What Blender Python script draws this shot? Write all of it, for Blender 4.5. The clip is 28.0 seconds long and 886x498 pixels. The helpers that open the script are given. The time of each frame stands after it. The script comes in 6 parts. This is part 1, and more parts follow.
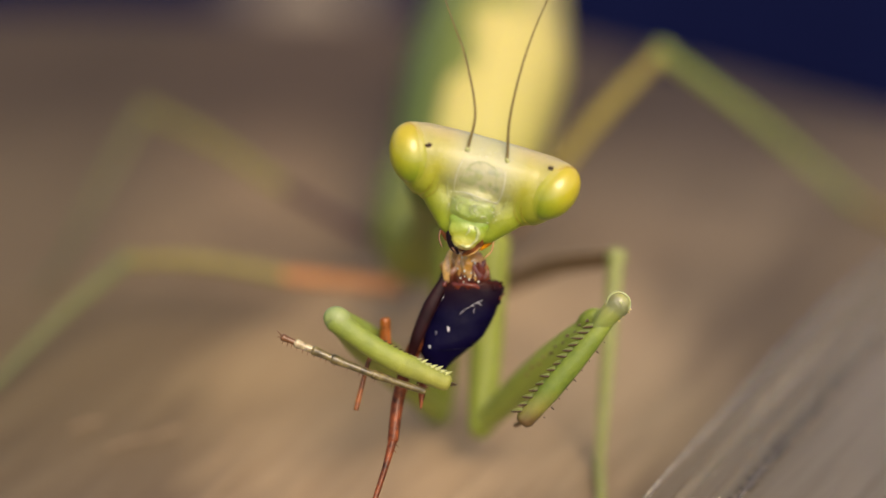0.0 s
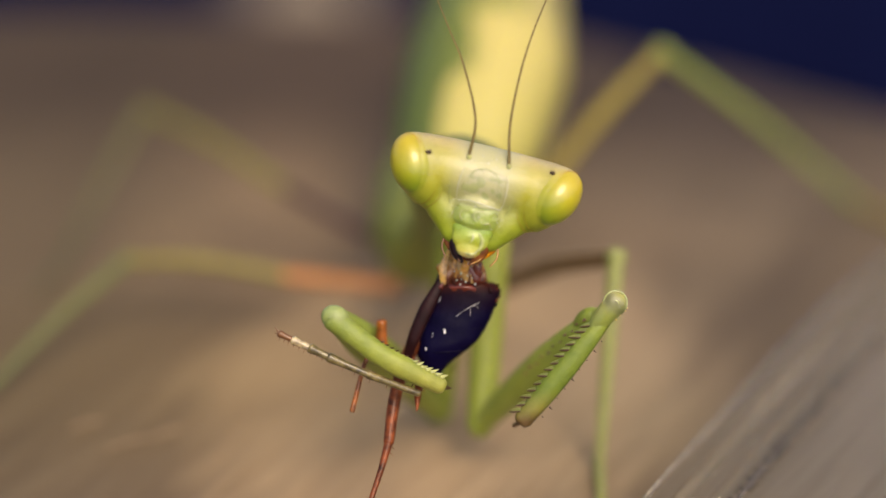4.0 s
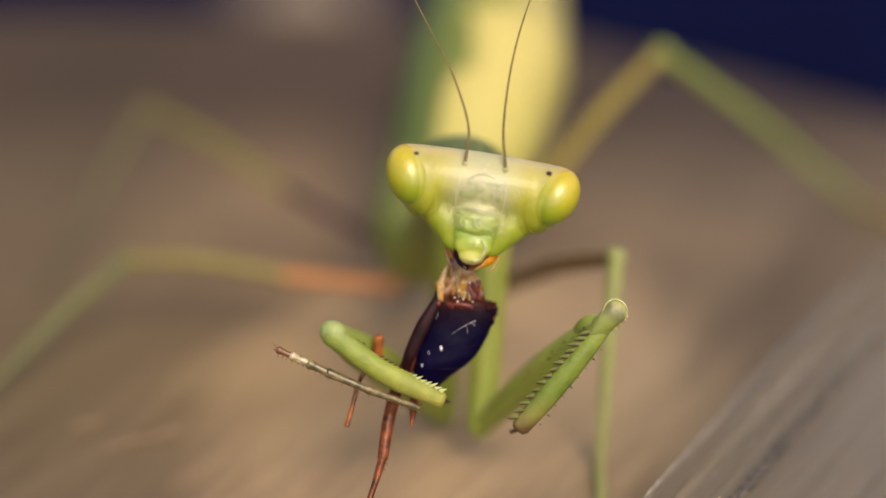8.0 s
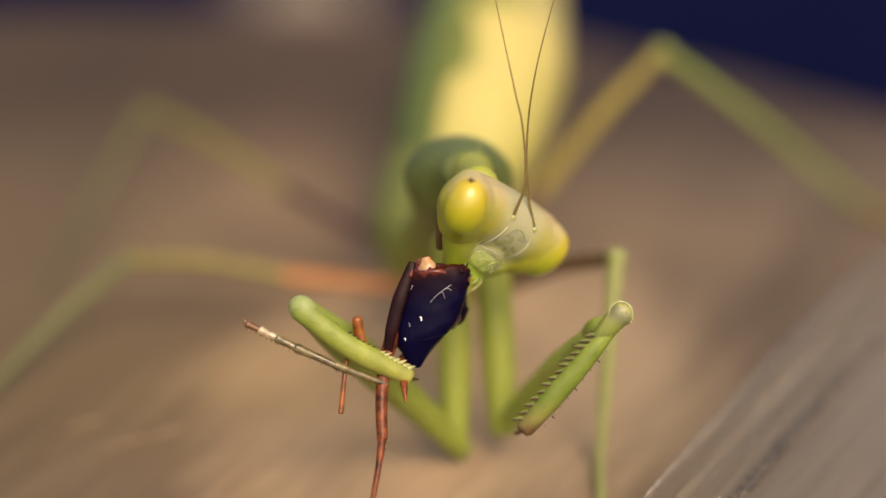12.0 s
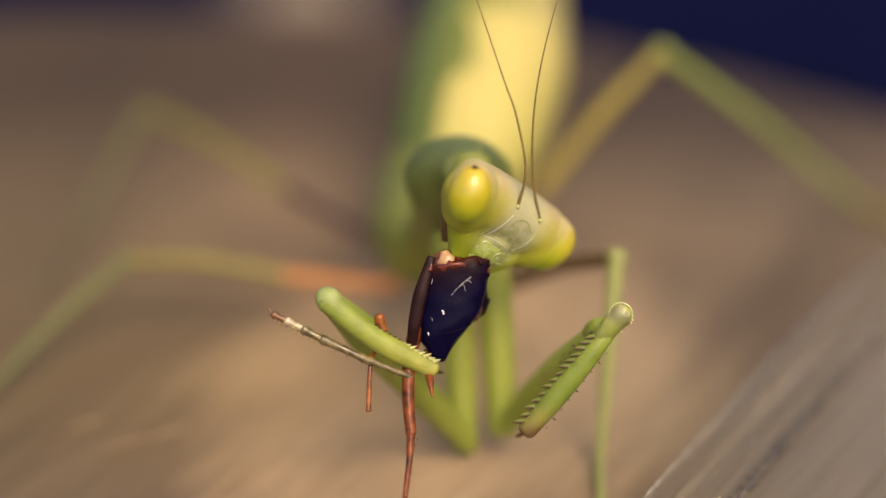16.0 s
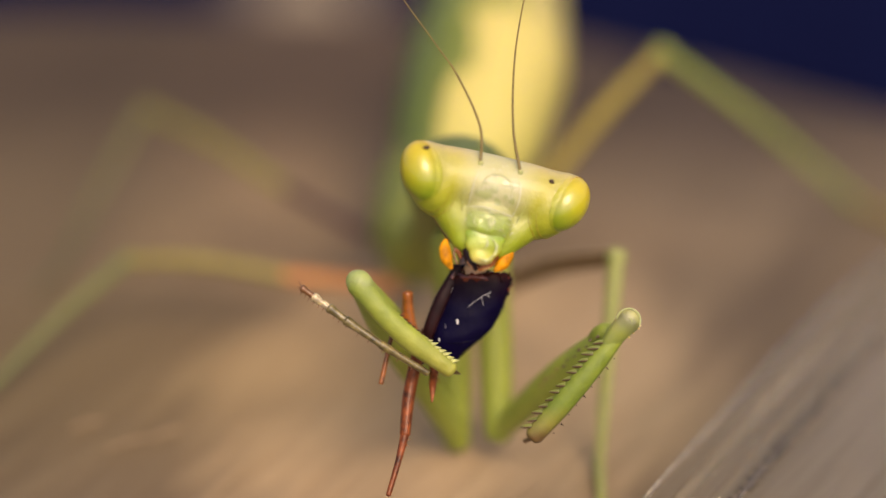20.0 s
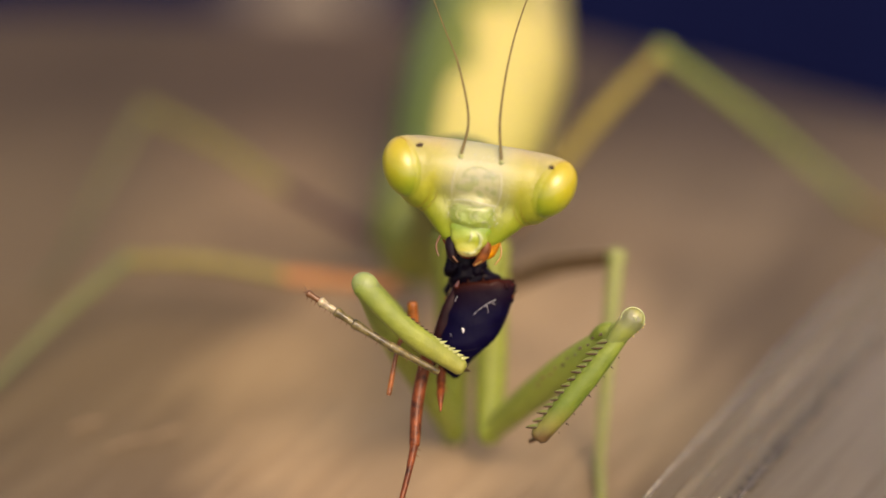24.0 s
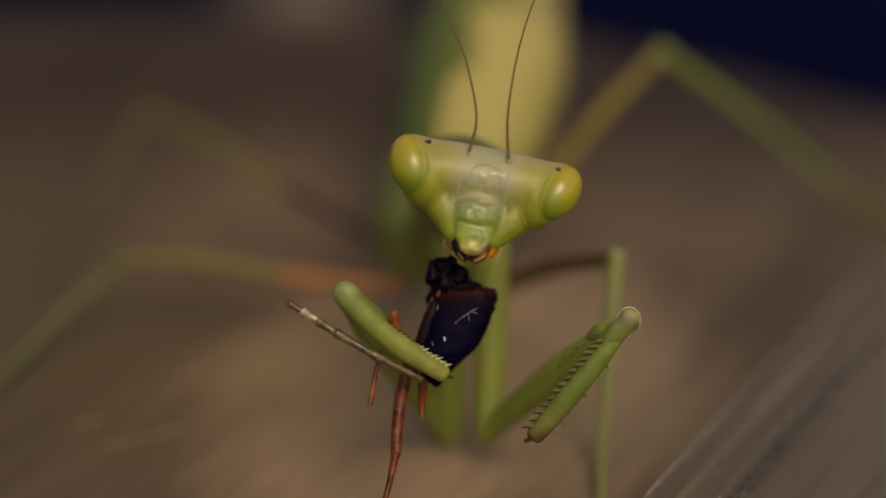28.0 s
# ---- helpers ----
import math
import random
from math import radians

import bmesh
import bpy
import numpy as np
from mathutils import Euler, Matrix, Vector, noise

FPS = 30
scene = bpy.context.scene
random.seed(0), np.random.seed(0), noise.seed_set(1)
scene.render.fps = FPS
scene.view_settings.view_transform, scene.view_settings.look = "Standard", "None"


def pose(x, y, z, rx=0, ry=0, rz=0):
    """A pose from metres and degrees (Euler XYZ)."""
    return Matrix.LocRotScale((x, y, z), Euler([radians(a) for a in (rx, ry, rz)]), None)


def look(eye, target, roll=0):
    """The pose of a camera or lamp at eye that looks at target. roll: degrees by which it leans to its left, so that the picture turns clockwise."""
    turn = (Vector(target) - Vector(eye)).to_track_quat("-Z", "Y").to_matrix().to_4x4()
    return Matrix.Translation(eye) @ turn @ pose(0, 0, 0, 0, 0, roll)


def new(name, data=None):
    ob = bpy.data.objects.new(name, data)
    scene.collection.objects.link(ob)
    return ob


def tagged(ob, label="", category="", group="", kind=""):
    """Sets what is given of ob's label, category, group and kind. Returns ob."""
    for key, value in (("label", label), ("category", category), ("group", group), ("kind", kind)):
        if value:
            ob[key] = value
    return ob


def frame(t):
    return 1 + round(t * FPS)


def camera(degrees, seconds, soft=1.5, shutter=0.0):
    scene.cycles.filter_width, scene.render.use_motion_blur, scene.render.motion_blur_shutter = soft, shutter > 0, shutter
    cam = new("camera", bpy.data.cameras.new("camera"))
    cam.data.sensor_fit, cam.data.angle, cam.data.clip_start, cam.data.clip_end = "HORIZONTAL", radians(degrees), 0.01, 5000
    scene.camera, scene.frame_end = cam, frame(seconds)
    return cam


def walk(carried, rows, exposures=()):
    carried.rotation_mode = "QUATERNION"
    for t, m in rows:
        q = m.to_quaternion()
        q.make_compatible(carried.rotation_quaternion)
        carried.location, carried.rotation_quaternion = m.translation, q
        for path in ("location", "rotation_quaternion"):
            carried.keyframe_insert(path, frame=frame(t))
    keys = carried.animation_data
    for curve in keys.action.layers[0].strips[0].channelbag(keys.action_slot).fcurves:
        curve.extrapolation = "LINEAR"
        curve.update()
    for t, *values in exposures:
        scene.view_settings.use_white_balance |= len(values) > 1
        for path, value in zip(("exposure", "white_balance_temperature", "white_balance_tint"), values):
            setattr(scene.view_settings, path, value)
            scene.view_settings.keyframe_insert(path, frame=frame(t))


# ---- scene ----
from mathutils.bvhtree import BVHTree
cam = camera(22.0, 28.0)
EYE = pose(0.0, -0.0917, 0.056, 65.0, 0, 0)
cam.data.dof.use_dof = True
cam.data.dof.focus_distance = 0.1003
cam.data.dof.aperture_fstop = 12.0
walk(cam, [(0.0, EYE), (28.0, EYE)],
     [(0.0, 0.0, 6800, 13.5), (11.6, 0.0, 6800, 13.5), (12.0, 0.09, 7300, 17.5), (27.3, 0.09, 7300, 17.5), (27.5, -0.1, 7300, 17.5), (27.7, -0.5, 7300, 17.5), (28.0, -1.3, 7300, 17.5)])

# ---- light ----
SUN_DIR = Vector((0.22, -0.59, 0.77)).normalized()
world = bpy.data.worlds.new("world")
scene.world = world
world.use_nodes = True
wn, wl = world.node_tree.nodes, world.node_tree.links
sky = wn.new("ShaderNodeTexSky")
sky.sky_type = "NISHITA"
sky.sun_disc = False
sky.dust_density, sky.air_density = 5.0, 0.8
sky.sun_elevation = math.asin(SUN_DIR.z)
sky.sun_rotation = math.atan2(SUN_DIR.x, SUN_DIR.y)
wn["Background"].inputs["Strength"].default_value = 0.185
wl.new(sky.outputs[0], wn["Background"].inputs["Color"])
lamp = bpy.data.lights.new("sun", "SUN")
lamp.energy, lamp.angle, lamp.color = 1.95, radians(27.0), (1.0, 0.80, 0.54)
sun = new("sun", lamp)
sun.matrix_world = look(SUN_DIR * 2.0, (0, 0, 0))

# ---- materials ----
MM = 0.001


def material(name, rough=0.5, spec=0.5, sss=0.0, coat=0.0, trans=0.0):
    m = bpy.data.materials.new(name)
    m.use_nodes = True
    b = m.node_tree.nodes["Principled BSDF"]
    b.inputs["Roughness"].default_value = rough
    b.inputs["Specular IOR Level"].default_value = spec
    b.inputs["Subsurface Weight"].default_value = sss
    b.inputs["Subsurface Radius"].default_value = (1.0, 0.9, 0.3)
    b.inputs["Subsurface Scale"].default_value = 0.0009
    b.inputs["Coat Weight"].default_value = coat
    b.inputs["Coat Roughness"].default_value = 0.12
    b.inputs["Transmission Weight"].default_value = trans
    return m, m.node_tree.nodes, m.node_tree.links, b


def coords(n, l, scale=(1, 1, 1), turn=(0, 0, 0)):
    """Object coordinates in millimetres, turned and then scaled."""
    tc, ro, mp = n.new("ShaderNodeTexCoord"), n.new("ShaderNodeMapping"), n.new("ShaderNodeMapping")
    ro.inputs["Rotation"].default_value = [radians(a) for a in turn]
    mp.inputs["Scale"].default_value = [1000 * s for s in scale]
    l.new(tc.outputs["Object"], ro.inputs["Vector"])
    l.new(ro.outputs["Vector"], mp.inputs["Vector"])
    return mp.outputs["Vector"]


def noise_tex(n, l, vec, scale, detail=4, rough=0.55):
    t = n.new("ShaderNodeTexNoise")
    t.inputs["Scale"].default_value, t.inputs["Detail"].default_value, t.inputs["Roughness"].default_value = scale, detail, rough
    l.new(vec, t.inputs["Vector"])
    return t.outputs["Fac"]


def ramp(n, l, fac, stops):
    r = n.new("ShaderNodeValToRGB")
    while len(r.color_ramp.elements) < len(stops):
        r.color_ramp.elements.new(0.5)
    for e, (p, c) in zip(r.color_ramp.elements, stops):
        e.position, e.color = p, (*c, 1)
    l.new(fac, r.inputs["Fac"])
    return r.outputs["Color"]


def mix(n, l, fac, a, b, how="MIX"):
    m = n.new("ShaderNodeMix")
    m.data_type, m.blend_type = "RGBA", how
    for sock, v in ((m.inputs[0], fac), (m.inputs[6], a), (m.inputs[7], b)):
        if isinstance(v, (int, float)):
            sock.default_value = v
        elif isinstance(v, tuple):
            sock.default_value = (*v, 1)
        else:
            l.new(v, sock)
    return m.outputs[2]


def bump(n, l, b, fac, strength, dist_mm):
    k = n.new("ShaderNodeBump")
    k.inputs["Strength"].default_value, k.inputs["Distance"].default_value = strength, dist_mm * MM
    l.new(fac, k.inputs["Height"])
    l.new(k.outputs["Normal"], b.inputs["Normal"])


def axis_value(n, l, axis, low, high):
    """0 to 1 along an object axis, between two places in millimetres."""
    s, r = n.new("ShaderNodeSeparateXYZ"), n.new("ShaderNodeMapRange")
    l.new(coords(n, l), s.inputs[0])
    r.inputs["From Min"].default_value, r.inputs["From Max"].default_value = low, high
    l.new(s.outputs[axis], r.inputs["Value"])
    return r.outputs["Result"]


def skin(name, stops, axis=2, low=0, high=1, rough=0.5, sss=0.35, mottle=0.3, coat=0.06, grain=5.0, relief=0.6):
    """Insect cuticle: a colour run along one axis with mottling and fine relief."""
    m, n, l, b = material(name, rough, 0.5, sss, coat)
    col = ramp(n, l, axis_value(n, l, axis, low, high), stops)
    v = coords(n, l)
    spots = ramp(n, l, noise_tex(n, l, v, 1.3, 7, 0.65), [(0.28, (0.66, 0.70, 0.52)), (0.72, (1.16, 1.1, 1.02))])
    col = mix(n, l, mottle * 2, col, spots, "MULTIPLY")
    l.new(col, b.inputs["Base Color"])
    bump(n, l, b, noise_tex(n, l, v, grain, 6, 0.65), relief, 0.07)
    return m


def plain(name, color, rough=0.5, sss=0.0, coat=0.0, vary=0.25, scale=2.0, spec=0.5):
    m, n, l, b = material(name, rough, spec, sss, coat)
    f = noise_tex(n, l, coords(n, l), scale, 5)
    lo, hi = tuple(c * (1 - vary) for c in color), tuple(min(1, c * (1 + vary)) for c in color)
    l.new(ramp(n, l, f, [(0.3, lo), (0.7, hi)]), b.inputs["Base Color"])
    bump(n, l, b, noise_tex(n, l, coords(n, l), scale * 3, 5), 0.3, 0.05)
    return m


GREEN, LEAF, CREAM, LIME = (0.26, 0.36, 0.05), (0.15, 0.26, 0.045), (0.74, 0.66, 0.42), (0.42, 0.47, 0.05)
# cream crown: part pigment, part sunlight put into the colour
M_HEAD = skin("head_cuticle", [(0.0, (0.22, 0.33, 0.02)), (0.35, (0.29, 0.345, 0.022)), (0.60, (0.37, 0.37, 0.035)), (0.78, (0.43, 0.40, 0.11)), (0.95, (0.60, 0.48, 0.31))],
              2, -3.6, 2.0, 0.36, 0.5, 0.25, 0.15)


def grey_middle(m):
    """The middle of the head is paler and greyer than its sides."""
    n, l, b = m.node_tree.nodes, m.node_tree.links, m.node_tree.nodes["Principled BSDF"]
    old = b.inputs["Base Color"].links[0].from_socket
    spread = n.new("ShaderNodeMath")
    spread.operation = "ABSOLUTE"
    sx = n.new("ShaderNodeSeparateXYZ")
    l.new(coords(n, l), sx.inputs[0])
    l.new(sx.outputs[0], spread.inputs[0])
    rng = n.new("ShaderNodeMapRange")
    rng.inputs["From Min"].default_value, rng.inputs["From Max"].default_value = 1.9, 0.8
    l.new(spread.outputs[0], rng.inputs["Value"])
    up = n.new("ShaderNodeMapRange")
    up.inputs["From Min"].default_value, up.inputs["From Max"].default_value = -2.2, -0.4
    l.new(sx.outputs[2], up.inputs["Value"])
    both = n.new("ShaderNodeMath")
    both.operation = "MULTIPLY"
    l.new(rng.outputs[0], both.inputs[0])
    l.new(up.outputs[0], both.inputs[1])
    pale = mix(n, l, 0.85, old, (0.46, 0.465, 0.27))
    l.new(mix(n, l, both.outputs[0], old, pale), b.inputs["Base Color"])


grey_middle(M_HEAD)
# greener low down: the dome's shading put into its colour
M_EYE = skin("eye_surface", [(0.0, (0.19, 0.28, 0.010)), (0.42, (0.38, 0.38, 0.014)), (1.0, (0.55, 0.43, 0.03))], 2, -1.2, 1.3, 0.34, 0.45, 0.2, 0.7, 9.0, 0.25)
M_SOCKET = skin("eye_socket_cuticle", [(0.0, (0.27, 0.34, 0.02)), (0.5, (0.40, 0.40, 0.03)), (1.0, (0.60, 0.49, 0.18))], 2, -1.4, 1.4, 0.33, 0.5, 0.2, 0.2)
M_RIM = plain("eye_rim", (0.42, 0.26, 0.03), 0.4)
M_RIDGE = plain("olive_ridge", (0.29, 0.27, 0.015), 0.4, 0.4)
M_SPOT = plain("dark_spot", (0.03, 0.012, 0.004), 0.5)
M_FACE = skin("face_plate", [(0.0, (0.30, 0.42, 0.06)), (0.45, (0.38, 0.44, 0.17)), (1.0, (0.50, 0.50, 0.30))], 2, -2.3, 0.8, 0.2, 0.6, 0.2, 0.6, 3.2, 0.5)
M_FACE_LINE = plain("face_line_green", (0.33, 0.39, 0.16), 0.25, 0.4, 0.3)
M_WET = plain("wet_membrane", (0.42, 0.47, 0.16), 0.08, 0.5, 0.8, 0.3, 3.0)
M_GLINT = plain("wet_glint", (0.60, 0.62, 0.42), 0.05, 0.3, 1.0)
M_LABRUM = skin("labrum_cuticle", [(0.0, (0.66, 0.57, 0.24)), (0.25, (0.50, 0.50, 0.07)), (0.55, (0.36, 0.43, 0.05)), (1.0, (0.24, 0.38, 0.04))], 2, -3.5, -2.2, 0.2, 0.5, 0.2, 0.5)
M_PALP = plain("amber_palp", (0.45, 0.24, 0.06), 0.25, 0.4, 0.4)
M_GORE = plain("chewed_shell", (0.006, 0.003, 0.008), 0.3, 0.0, 0.03, 0.6, 2.0, 0.08)
M_AMBER = plain("amber_mouthpart", (0.50, 0.20, 0.003), 0.45, 0.1, 0.0, 0.7, 2.0, 0.12)
M_BROWN = plain("brown_jaw", (0.19, 0.06, 0.012), 0.35, 0.0, 0.08, 0.6, 2.5, 0.3)
M_REAR = plain("brown_rear_edge", (0.13, 0.065, 0.025), 0.4, 0.2, 0.1, 0.5, 1.5)
M_JAW = plain("dark_jaw", (0.012, 0.005, 0.008), 0.3, 0.0, 0.0, 0.4, 2.0, 0.2)
M_ANT = plain("antenna_olive", (0.14, 0.10, 0.02), 0.45)
# darkens towards the head, whose shadow is put into the colour
M_PRO = skin("pronotum_cuticle", [(0.0, (0.32, 0.38, 0.045)), (0.5, (0.19, 0.24, 0.036)), (1.0, (0.10, 0.135, 0.033))], 2, 2, 15, 0.5, 0.3, 0.3)
# one wing green twice: sunlit right, shaded left, light in the colour
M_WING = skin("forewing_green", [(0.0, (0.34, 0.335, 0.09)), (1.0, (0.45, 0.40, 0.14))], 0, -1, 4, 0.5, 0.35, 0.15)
M_WING_LEFT = skin("forewing_shaded_green", [(0.0, (0.09, 0.13, 0.024)), (0.4, (0.155, 0.195, 0.036)), (0.65, (0.27, 0.285, 0.065)), (1.0, (0.40, 0.375, 0.12))], 0, -1.5, 5.8, 0.45, 0.3, 0.15)
M_BELLY = skin("abdomen_cuticle", [(0.0, (0.26, 0.31, 0.055)), (0.5, (0.41, 0.40, 0.105)), (1.0, (0.53, 0.47, 0.155))], 2, 2, 13, 0.5, 0.35, 0.2)
M_COXA = skin("coxa_cuticle", [(0.0, (0.23, 0.29, 0.035)), (1.0, (0.31, 0.35, 0.05))], 2, 0, 8, 0.5, 0.4, 0.2)
M_FEMUR = skin("femur_cuticle", [(0.0, (0.22, 0.27, 0.04)), (0.45, (0.26, 0.32, 0.05)), (0.66, (0.25, 0.325, 0.055)), (0.85, (0.25, 0.325, 0.06)), (1.0, (0.27, 0.32, 0.08))], 2, -9, 0, 0.5, 0.4, 0.2)
M_TIBIA = skin("tibia_cuticle", [(0.0, (0.32, 0.33, 0.07)), (0.5, (0.27, 0.33, 0.055)), (0.85, (0.23, 0.30, 0.06)), (1.0, (0.26, 0.33, 0.11))], 2, -3.2, 0.3, 0.48, 0.4, 0.4)
M_TIBIA_DEEP = skin("tibia_deep_green", [(0.0, (0.13, 0.08, 0.03)), (0.12, (0.22, 0.22, 0.05)), (0.3, (0.16, 0.23, 0.03)), (0.7, (0.19, 0.26, 0.035)), (0.85, (0.24, 0.31, 0.05)), (0.95, (0.27, 0.34, 0.06))], 2, -5, 0, 0.45, 0.4, 0.4)
M_KNEE = skin("knee_lobe", [(0.0, (0.20, 0.27, 0.04)), (0.45, (0.33, 0.39, 0.09)), (1.0, (0.52, 0.52, 0.20))], 2, -1.2, 0.6, 0.3, 0.6, 0.15, 0.25)
M_KNEE.node_tree.nodes["Principled BSDF"].inputs["Transmission Weight"].default_value = 0.3
M_KNEE_DULL = skin("knee_dull_green", [(0.0, (0.24, 0.31, 0.08)), (1.0, (0.30, 0.37, 0.15))], 2, -1, 1, 0.4, 0.5, 0.2)
M_TOOTH = plain("olive_tooth", (0.15, 0.19, 0.035), 0.35, 0.4, 0.2)
M_GOLD = plain("golden_point", (0.62, 0.50, 0.18), 0.2, 0.3, 0.5)
M_SPINE = plain("pale_spine", (0.42, 0.45, 0.17), 0.4, 0.3)
M_TIP = plain("dark_spine", (0.06, 0.03, 0.012), 0.4)
M_TARSUS = plain("tarsus_olive", (0.135, 0.11, 0.045), 0.3, 0.4, 0.4, 0.7, 3.0)
M_TARSUS_PALE = plain("tarsus_pale", (0.40, 0.33, 0.20), 0.25, 0.4, 0.4, 0.6, 3.0)
M_TARSUS_DARK = plain("tarsus_brown", (0.16, 0.07, 0.025), 0.4, 0.0, 0.2)
M_LEG = skin("leg_green", [(0.0, (0.20, 0.27, 0.06)), (1.0, (0.22, 0.27, 0.06))], 2, 0, 14, 0.5, 0.25, 0.2)
# darker leg green for the left side, its shade put into the colour
M_LEG_DARK = skin("leg_shaded_green", [(0.0, (0.115, 0.135, 0.046)), (1.0, (0.14, 0.158, 0.046))], 2, 0, 8, 0.5, 0.1, 0.2)
M_THORAX = skin("thorax_cuticle", [(0.0, (0.14, 0.175, 0.034)), (1.0, (0.145, 0.172, 0.034))], 2, 1, 10, 0.5, 0.35, 0.2)
M_LEG_PALE = skin("leg_pale_green", [(0.0, (0.23, 0.25, 0.09)), (1.0, (0.25, 0.28, 0.09))], 2, 0, 10, 0.5, 0.3, 0.2)
# left hind shin, darker still with shade in its colour
M_LEG_FAINT = skin("leg_shaded_olive", [(0.0, (0.085, 0.085, 0.045)), (1.0, (0.12, 0.12, 0.04))], 2, 0, 7, 0.6, 0.1, 0.2)
M_OCHRE = plain("leg_ochre", (0.235, 0.19, 0.026), 0.5, 0.25)
M_OCHRE_DULL = plain("leg_dull_ochre", (0.21, 0.18, 0.04), 0.5, 0.2)
M_OLIVE = plain("leg_olive", (0.185, 0.17, 0.035), 0.5, 0.2)
M_SALMON = plain("leg_salmon", (0.46, 0.20, 0.06), 0.5, 0.25)
M_UMBER = plain("leg_umber", (0.13, 0.075, 0.03), 0.5, 0.1)
# left hind hip: the shadow at its base painted as brown
M_HIP_SHADOW = plain("leg_hip_shadow", (0.06, 0.03, 0.028), 0.5, 0.1)
M_SHELL = skin("prey_shell", [(0.0, (0.003, 0.002, 0.020)), (0.65, (0.003, 0.002, 0.017)), (0.88, (0.010, 0.004, 0.010)), (1.0, (0.045, 0.011, 0.006))], 2, -2.0, 2.1, 0.22, 0.0, 0.25, 0.0, 3.0, 0.35)
M_SHELL.node_tree.nodes["Principled BSDF"].inputs["Specular IOR Level"].default_value = 0.06
M_WINGCASE = plain("prey_wingcase", (0.017, 0.005, 0.006), 0.3, 0.0, 0.0, 0.5, 1.2, 0.12)
M_FLESH = skin("prey_flesh", [(0.0, (0.07, 0.014, 0.009)), (0.32, (0.12, 0.028, 0.012)), (0.48, (0.40, 0.17, 0.045)), (0.62, (0.60, 0.30, 0.08)), (0.8, (0.46, 0.18, 0.035)), (1.0, (0.22, 0.06, 0.02))], 2, 1.5, 4.0, 0.15, 0.6, 0.45, 0.6, 2.0, 0.9)
M_AMBER_FLESH = plain("amber_flesh", (0.60, 0.27, 0.05), 0.15, 0.6, 0.6, 0.5, 2.5)
M_KNOB = plain("beige_flesh", (0.50, 0.29, 0.14), 0.3, 0.5, 0.2, 0.35, 2.0)
M_FLESH_DARK = plain("prey_flesh_dark", (0.12, 0.020, 0.010), 0.2, 0.3, 0.4, 0.5, 2.0)
M_PREYLEG = plain("prey_leg", (0.24, 0.075, 0.012), 0.28, 0.15, 0.3, 0.7, 1.8, 0.4)
M_PREYLEG_RED = plain("prey_leg_dark_red", (0.14, 0.036, 0.010), 0.4, 0.15, 0.05, 0.9, 2.4, 0.25)
M_STRAND = plain("pale_strand", (0.66, 0.37, 0.11), 0.15, 0.6, 0.7, 0.5, 2.5)
M_SCRATCH_GLINT = plain("pale_scratch_glint", (0.85, 0.83, 0.85), 0.15, 0.0, 0.6)


